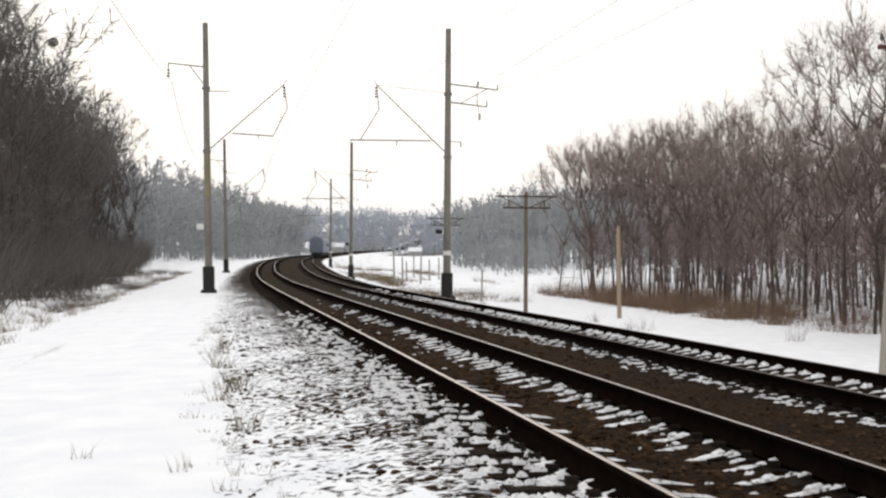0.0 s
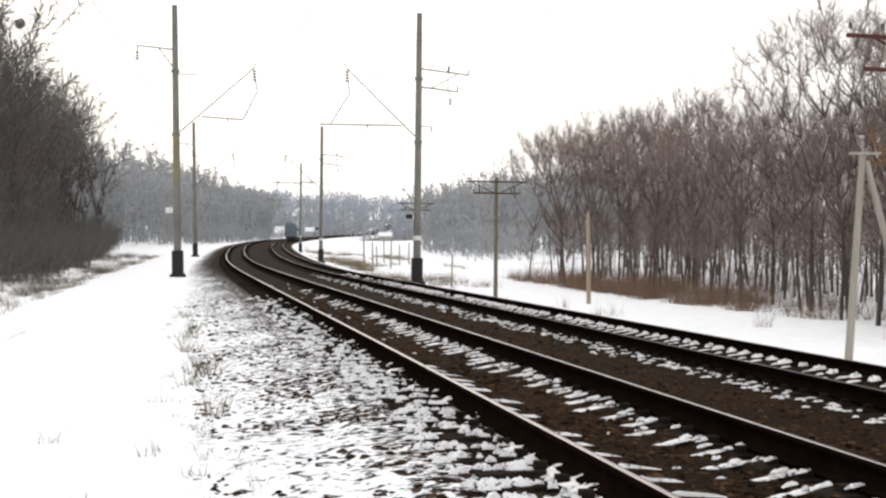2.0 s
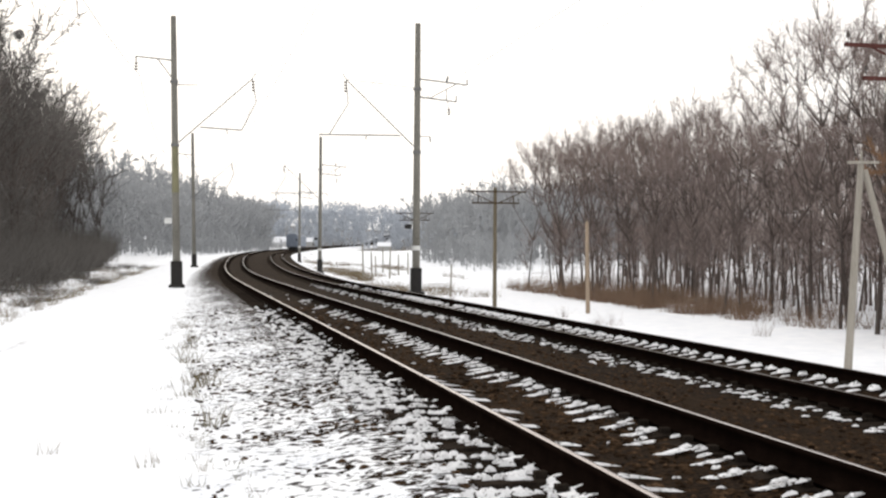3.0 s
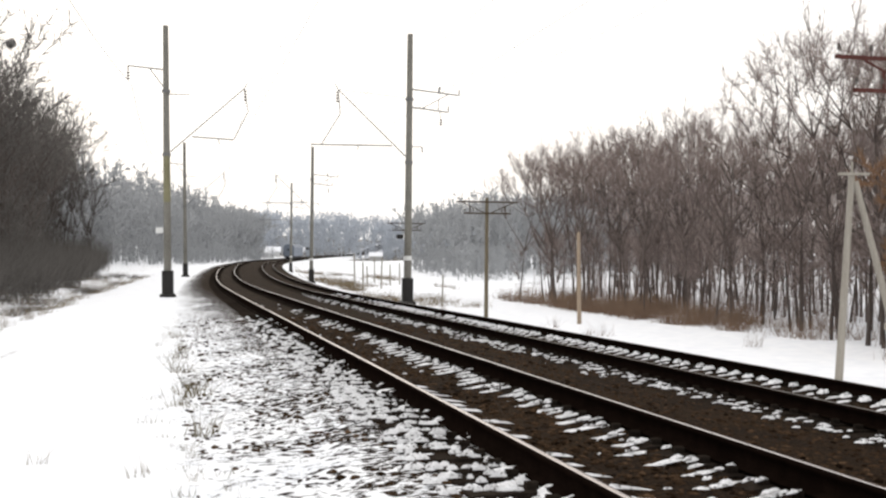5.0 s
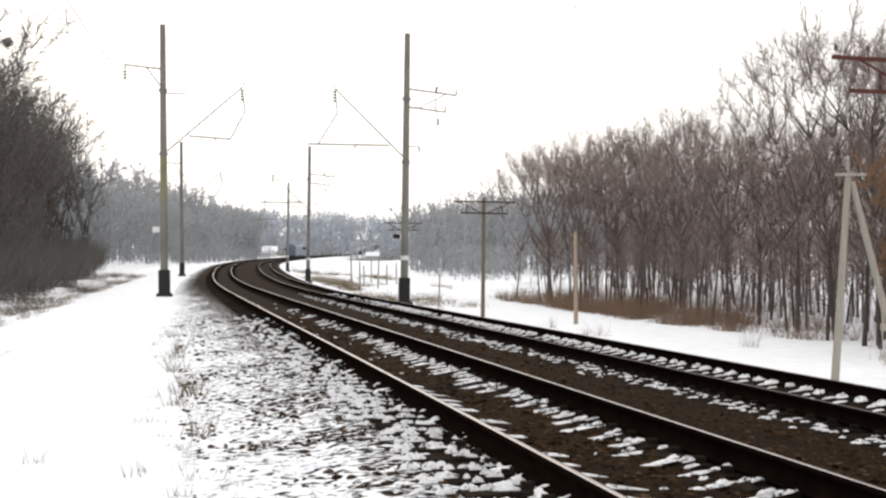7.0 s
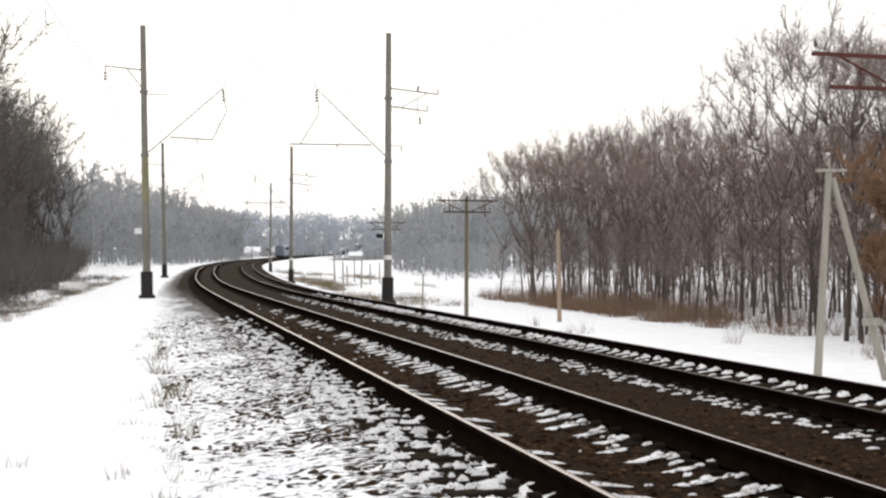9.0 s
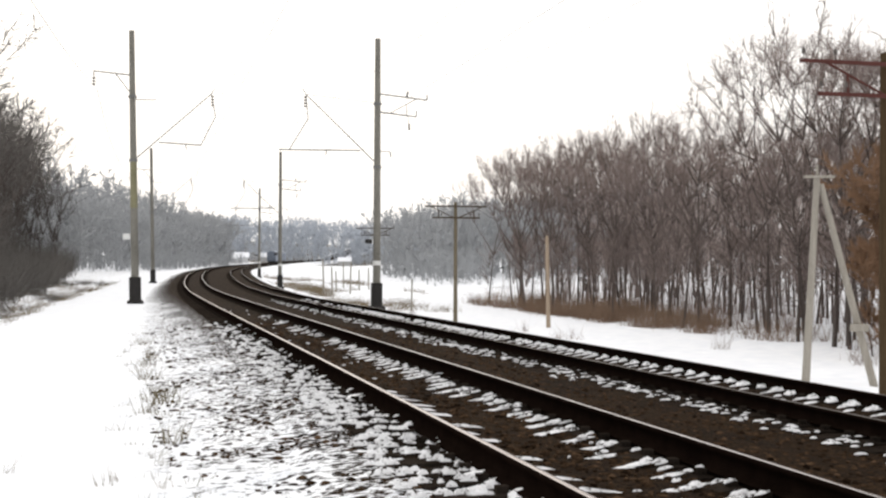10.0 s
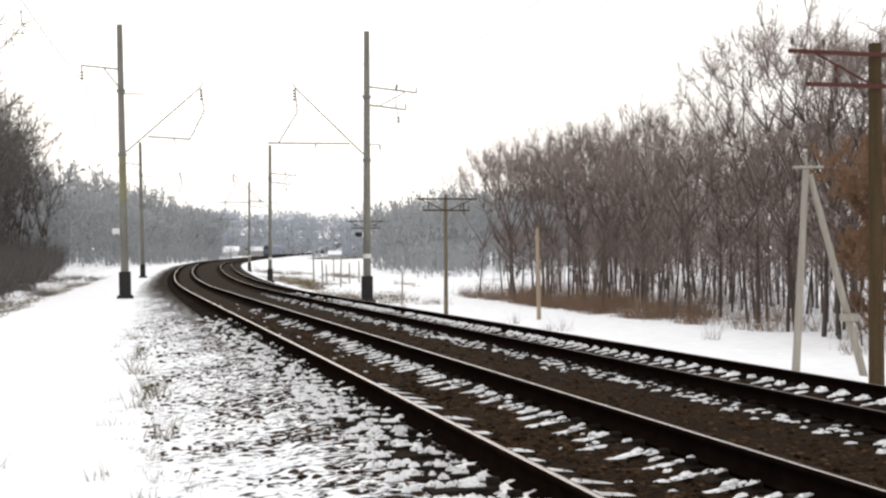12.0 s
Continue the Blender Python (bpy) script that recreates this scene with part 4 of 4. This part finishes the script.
# woods farther along the line; haze is put into the pale twig colours
soup_far = [skeleton_tree(260 + i, 13.0, 5, 105, 0.26, low=0.04, depth=2) for i in range(5)]
soup_far = [(a, (b[0], b[1], b[2] * 11.5)) for a, b in soup_far]
foot = lambda s: float(np.interp(s, [160, 185, 230, 330, 480], [25, 18.5, 14.0, 11.5, 10]))
spots = [(s, -foot(s) - 34 * rt.random() ** 1.3, 0) for s in [rt.uniform(156, 196) for _ in range(55)]]
tree_soup("dark_wood_end", "dark grey bare wood where the edge nears the line", spots, soup_dark, M_BARK, M_TWIG_DARK, (0.72, 0.92))
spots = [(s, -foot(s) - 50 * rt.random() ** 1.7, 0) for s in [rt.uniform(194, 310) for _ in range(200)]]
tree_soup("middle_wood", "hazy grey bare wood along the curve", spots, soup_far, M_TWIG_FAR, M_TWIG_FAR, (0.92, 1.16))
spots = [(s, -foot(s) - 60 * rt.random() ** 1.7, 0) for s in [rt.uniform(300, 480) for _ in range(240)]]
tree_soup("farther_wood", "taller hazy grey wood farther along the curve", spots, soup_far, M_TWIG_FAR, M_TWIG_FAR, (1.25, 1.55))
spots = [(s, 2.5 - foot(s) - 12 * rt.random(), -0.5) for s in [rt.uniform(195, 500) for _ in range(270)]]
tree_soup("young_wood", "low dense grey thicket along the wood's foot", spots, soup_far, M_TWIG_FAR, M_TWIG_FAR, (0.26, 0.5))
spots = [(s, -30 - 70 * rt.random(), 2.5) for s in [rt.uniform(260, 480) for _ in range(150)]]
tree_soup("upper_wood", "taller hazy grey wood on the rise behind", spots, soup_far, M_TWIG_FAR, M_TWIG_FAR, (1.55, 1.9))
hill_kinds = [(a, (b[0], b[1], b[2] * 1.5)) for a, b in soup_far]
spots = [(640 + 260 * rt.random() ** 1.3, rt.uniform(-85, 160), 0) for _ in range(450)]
tree_soup("hill_wood", "pale hazy wood on the far hill", spots, hill_kinds, M_TWIG_HAZE, M_TWIG_HAZE, (1.5, 2.0))
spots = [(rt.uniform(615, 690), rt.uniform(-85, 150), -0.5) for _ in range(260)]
tree_soup("hill_thicket", "pale hazy thicket at the far hill's foot", spots, hill_kinds, M_TWIG_HAZE, M_TWIG_HAZE, (0.5, 0.95))
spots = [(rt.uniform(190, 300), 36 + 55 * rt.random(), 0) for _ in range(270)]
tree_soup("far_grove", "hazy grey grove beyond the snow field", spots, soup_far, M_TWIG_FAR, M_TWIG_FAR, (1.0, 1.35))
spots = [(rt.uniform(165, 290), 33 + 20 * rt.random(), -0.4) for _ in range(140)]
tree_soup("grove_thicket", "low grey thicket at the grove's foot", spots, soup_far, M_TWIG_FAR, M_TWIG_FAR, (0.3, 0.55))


# ---- brushwood and grass ----
def tufts(name, label, spots, mat, height, count, spread, radius, lean=0.45):
    rng = np.random.default_rng(len(spots))
    p0, p1 = [], []
    for s, o in spots:
        g = np.array(on_ground(s, o, 0.02))
        k = rng.uniform(0.6, 1.3)
        base = g + np.concatenate([rng.normal(0, spread * 0.5, (count, 2)), np.zeros((count, 1))], 1)
        d = np.concatenate([rng.normal(0, lean, (count, 2)), np.ones((count, 1))], 1)
        p0.append(base)
        p1.append(base + d * height * k * rng.uniform(0.4, 1.1, (count, 1)))
    p0, p1 = np.concatenate(p0), np.concatenate(p1)
    v, f = spikes(p0, p1, np.full(len(p0), radius))
    me = fast_mesh(name, v, f)
    me.materials.append(mat)
    return tagged(new(name, me), label, "undergrowth", kind="stuff")


spots = [(rt.gauss(84, 15) if rt.random() < 0.75 else rt.uniform(38, 116), 26.6 + rt.random() ** 1.6 * 6) for _ in range(300)]
spots = [q for q in spots if vnoise(np.array([q[0] * 0.22]), np.array([q[1] * 0.3]), 41)[0] > -0.22]
tufts("brushwood", "red-brown dry brushwood along the wood edge", spots, M_BUSH, 1.5, 34, 1.0, 0.012, 0.5)
spots = [(rt.uniform(92, 215), rt.uniform(10.5, 27)) for _ in range(520)]
spots = [q for q in spots if vnoise(np.array([q[0] * 0.06]), np.array([q[1] * 0.22]), 43)[0] > 0.12]
tufts("bank_scrub", "low grey-brown scrub on the snowy bank", spots, M_DRYGRASS, 0.75, 26, 0.9, 0.016, 0.7)
spots = [(s, float(np.interp(s, [55, 100], [5.6, 8.2])) - float(np.interp(s, EDGE_S, EDGE_O)) - rt.random() * 10.5) for s in [rt.uniform(46, 240) for _ in range(800)]]
tufts("dark_brushwood", "dark dry brushwood under the wood edge", spots, M_TWIG_DARK, 3.6, 20, 1.1, 0.022)
spots = [(rt.uniform(24, 125), 31 + rt.random() * 18) for _ in range(300)]
tufts("saplings", "thin bare saplings standing thick in the wood", spots, M_TWIG, 4.8, 6, 2.6, 0.022, 0.12)
spots = [(39.5, 23.0), (40.5, 23.4), (39, 22.6), (48, 21.5), (58, 17.5), (57, 18), (62, 17.0), (85, 15.5)]
tufts("low_shrubs", "small leafless shrubs in the open snow", spots, M_TWIG, 0.75, 26, 0.45, 0.008)
spots = [(rt.uniform(25, 130), rt.uniform(-13.5, -7.0)) for _ in range(700)]
tufts("dry_grass", "withered grass sticking out of the snowy ditch", spots, M_DRYGRASS, 0.35, 16, 0.35, 0.006)
spots = [(rt.uniform(50, 140), rt.uniform(-12.5, -8.0)) for _ in range(420)]
spots = [q for q in spots if vnoise(np.array([q[0] * 0.12]), np.array([q[1] * 0.5]), 47)[0] > 0.04]
tufts("ditch_scrub", "low dark scrub in the snowy ditch", spots, M_TWIG_DARK, 0.5, 18, 0.7, 0.012, 0.8)
spots = [(5 + 30 * rt.random() ** 1.4, rt.gauss(-2.35, 0.22)) for _ in range(80)]
tufts("grass_tufts", "withered grass stalks on the shoulder's snow edge", spots, M_WEED, 0.10, 10, 0.1, 0.0035)


spots = [(14.2, -2.12), (14.6, -2.2), (15.2, -2.1), (17.6, -2.25), (20.5, -2.3), (22, -2.2), (11.2, -2.05), (26, -2.3), (13.6, -2.3)]
tufts("weeds", "brown withered weeds at the foot of the ballast", spots, M_WEED, 0.32, 26, 0.16, 0.005)
spots = [(8.9, -2.62), (9.05, -2.55), (8.7, -2.2), (7.6, -1.9), (9.6, -3.4)]
tufts("snow_grass", "sparse grass blades poking through the snow", spots, M_DRYGRASS, 0.16, 9, 0.07, 0.003)


# ---- the train that runs away down the curve ----
def wagon():
    w = thing("freight_wagon", pose(0, 0, 0), "dark blue-grey boxy freight wagon running away on the far track", "wagon", "wagons of the train")
    L = 13.4
    bm = bmesh.new()
    sec = [(-1.55, 1.15), (1.55, 1.15), (1.55, 3.9), (1.2, 4.45), (0.5, 4.72), (-0.5, 4.72), (-1.2, 4.45), (-1.55, 3.9)]
    a = [bm.verts.new((x, -L / 2, z)) for x, z in sec]
    b = [bm.verts.new((x, L / 2, z)) for x, z in sec]
    for i in range(8):
        j = (i + 1) % 8
        bm.faces.new((a[i], a[j], b[j], b[i]))
    bm.faces.new(a[::-1]), bm.faces.new(b)
    bmesh.ops.recalc_face_normals(bm, faces=bm.faces)
    part("body", bm, M_WAGON, w)
    for y in (-L / 2 - 0.03, L / 2 + 0.03):
        for x in (-1.45, -0.5, 0.5, 1.45):
            bm = bmesh.new()
            add_box(bm, (0.1, 0.08, 2.7), (x, y, 2.5), 0.01)
            part("end_rib", bm, M_WAGON, w)
        bm = bmesh.new()
        add_box(bm, (0.3, 0.6, 0.3), (0, y * 1.04, 1.05), 0.03)
        part("coupler", bm, M_WAGONDARK, w)
    bm = bmesh.new()
    add_box(bm, (2.7, L, 0.3), (0, 0, 1.0), 0.03)
    part("underframe", bm, M_WAGONDARK, w)
    for y in (-4.6, 4.6):
        bm = bmesh.new()
        add_box(bm, (2.3, 2.6, 0.35), (0, y, 0.6), 0.04)
        bogie = part("bogie", bm, M_WAGONDARK, w)
        for dy in (-0.92, 0.92):
            for x in (-0.8, 0.8):
                bm = bmesh.new()
                add_rod(bm, (x - 0.06, y + dy, 0.475), (x + 0.06, y + dy, 0.475), 0.475, 0.475, 16)
                part("wheel", bm, M_WAGONDARK, bogie)
    return w


TRAIN = [wagon()]
for _ in range(3):
    TRAIN.append(copy_thing(TRAIN[0], pose(0, 0, 0)))


# ---- the village at the foot of the hill ----
def house(s, o, w, d, wall, roof, turn, dz=0.0):
    p = on_ground(s, o)
    h = thing("house", pose(p.x, p.y, p.z + dz - 0.3, 0, 0, heading(s) + turn), "small pale house with a snow-covered gable roof", "house", "village houses")
    bm = bmesh.new()
    add_box(bm, (w, d, wall + 0.3), (0, 0, wall / 2 + 0.15))
    part("wall", bm, M_PLASTER, h)
    bm = bmesh.new()
    pts = [(-w / 2 - 0.4, wall), (0, wall + roof), (w / 2 + 0.4, wall), (w / 2 + 0.4, wall + 0.25), (0, wall + roof + 0.28), (-w / 2 - 0.4, wall + 0.25)]
    a = [bm.verts.new((x, -d / 2 - 0.4, z + 0.3)) for x, z in pts]
    b = [bm.verts.new((x, d / 2 + 0.4, z + 0.3)) for x, z in pts]
    for i in range(6):
        j = (i + 1) % 6
        bm.faces.new((a[i], a[j], b[j], b[i]))
    bm.faces.new(a[::-1]), bm.faces.new(b)
    bmesh.ops.recalc_face_normals(bm, faces=bm.faces)
    part("roof", bm, M_SNOW, h, "snow-covered roof")
    bm = bmesh.new()
    add_box(bm, (0.6, 0.6, 1.2), (w * 0.2, 0, wall + roof + 0.4), 0.02)
    part("chimney", bm, M_PLASTER, h)
    for x in (-w / 4, w / 4):
        bm = bmesh.new()
        add_box(bm, (0.9, 0.1, 1.2), (x, -d / 2 - 0.03, wall * 0.55 + 0.3), 0.01)
        part("window", bm, M_PANE, h)


for spec in ((525.0, -16.1, 5, 6, 1.8, 1.8, 80), (565.0, -17.5, 5.5, 6, 2.2, 2.0, 95), (625.0, -13.3, 5, 6, 2.4, 2.0, 85), (605.0, 26.6, 5, 6, 2.0, 1.8, 90)):
    house(*spec)


# ---- what moves ----
def motions():
    """The train recedes at about 60 km/h."""
    for i, w in enumerate(TRAIN):
        rows = []
        for t in (0.0, 2.0, 4.0, 6.0, 8.0, 10.0, 12.0):
            s = 291.0 + 16.5 * t + i * 14.6
            a, b = at(s - 4.6, TRACK_GAP + GAUGE / 2, TRACK_DROP), at(s + 4.6, TRACK_GAP + GAUGE / 2, TRACK_DROP)
            c = (a + b) / 2
            rows.append((t, pose(c.x, c.y, c.z, 0, 0, heading(s))))
        walk(w, rows)


motions()
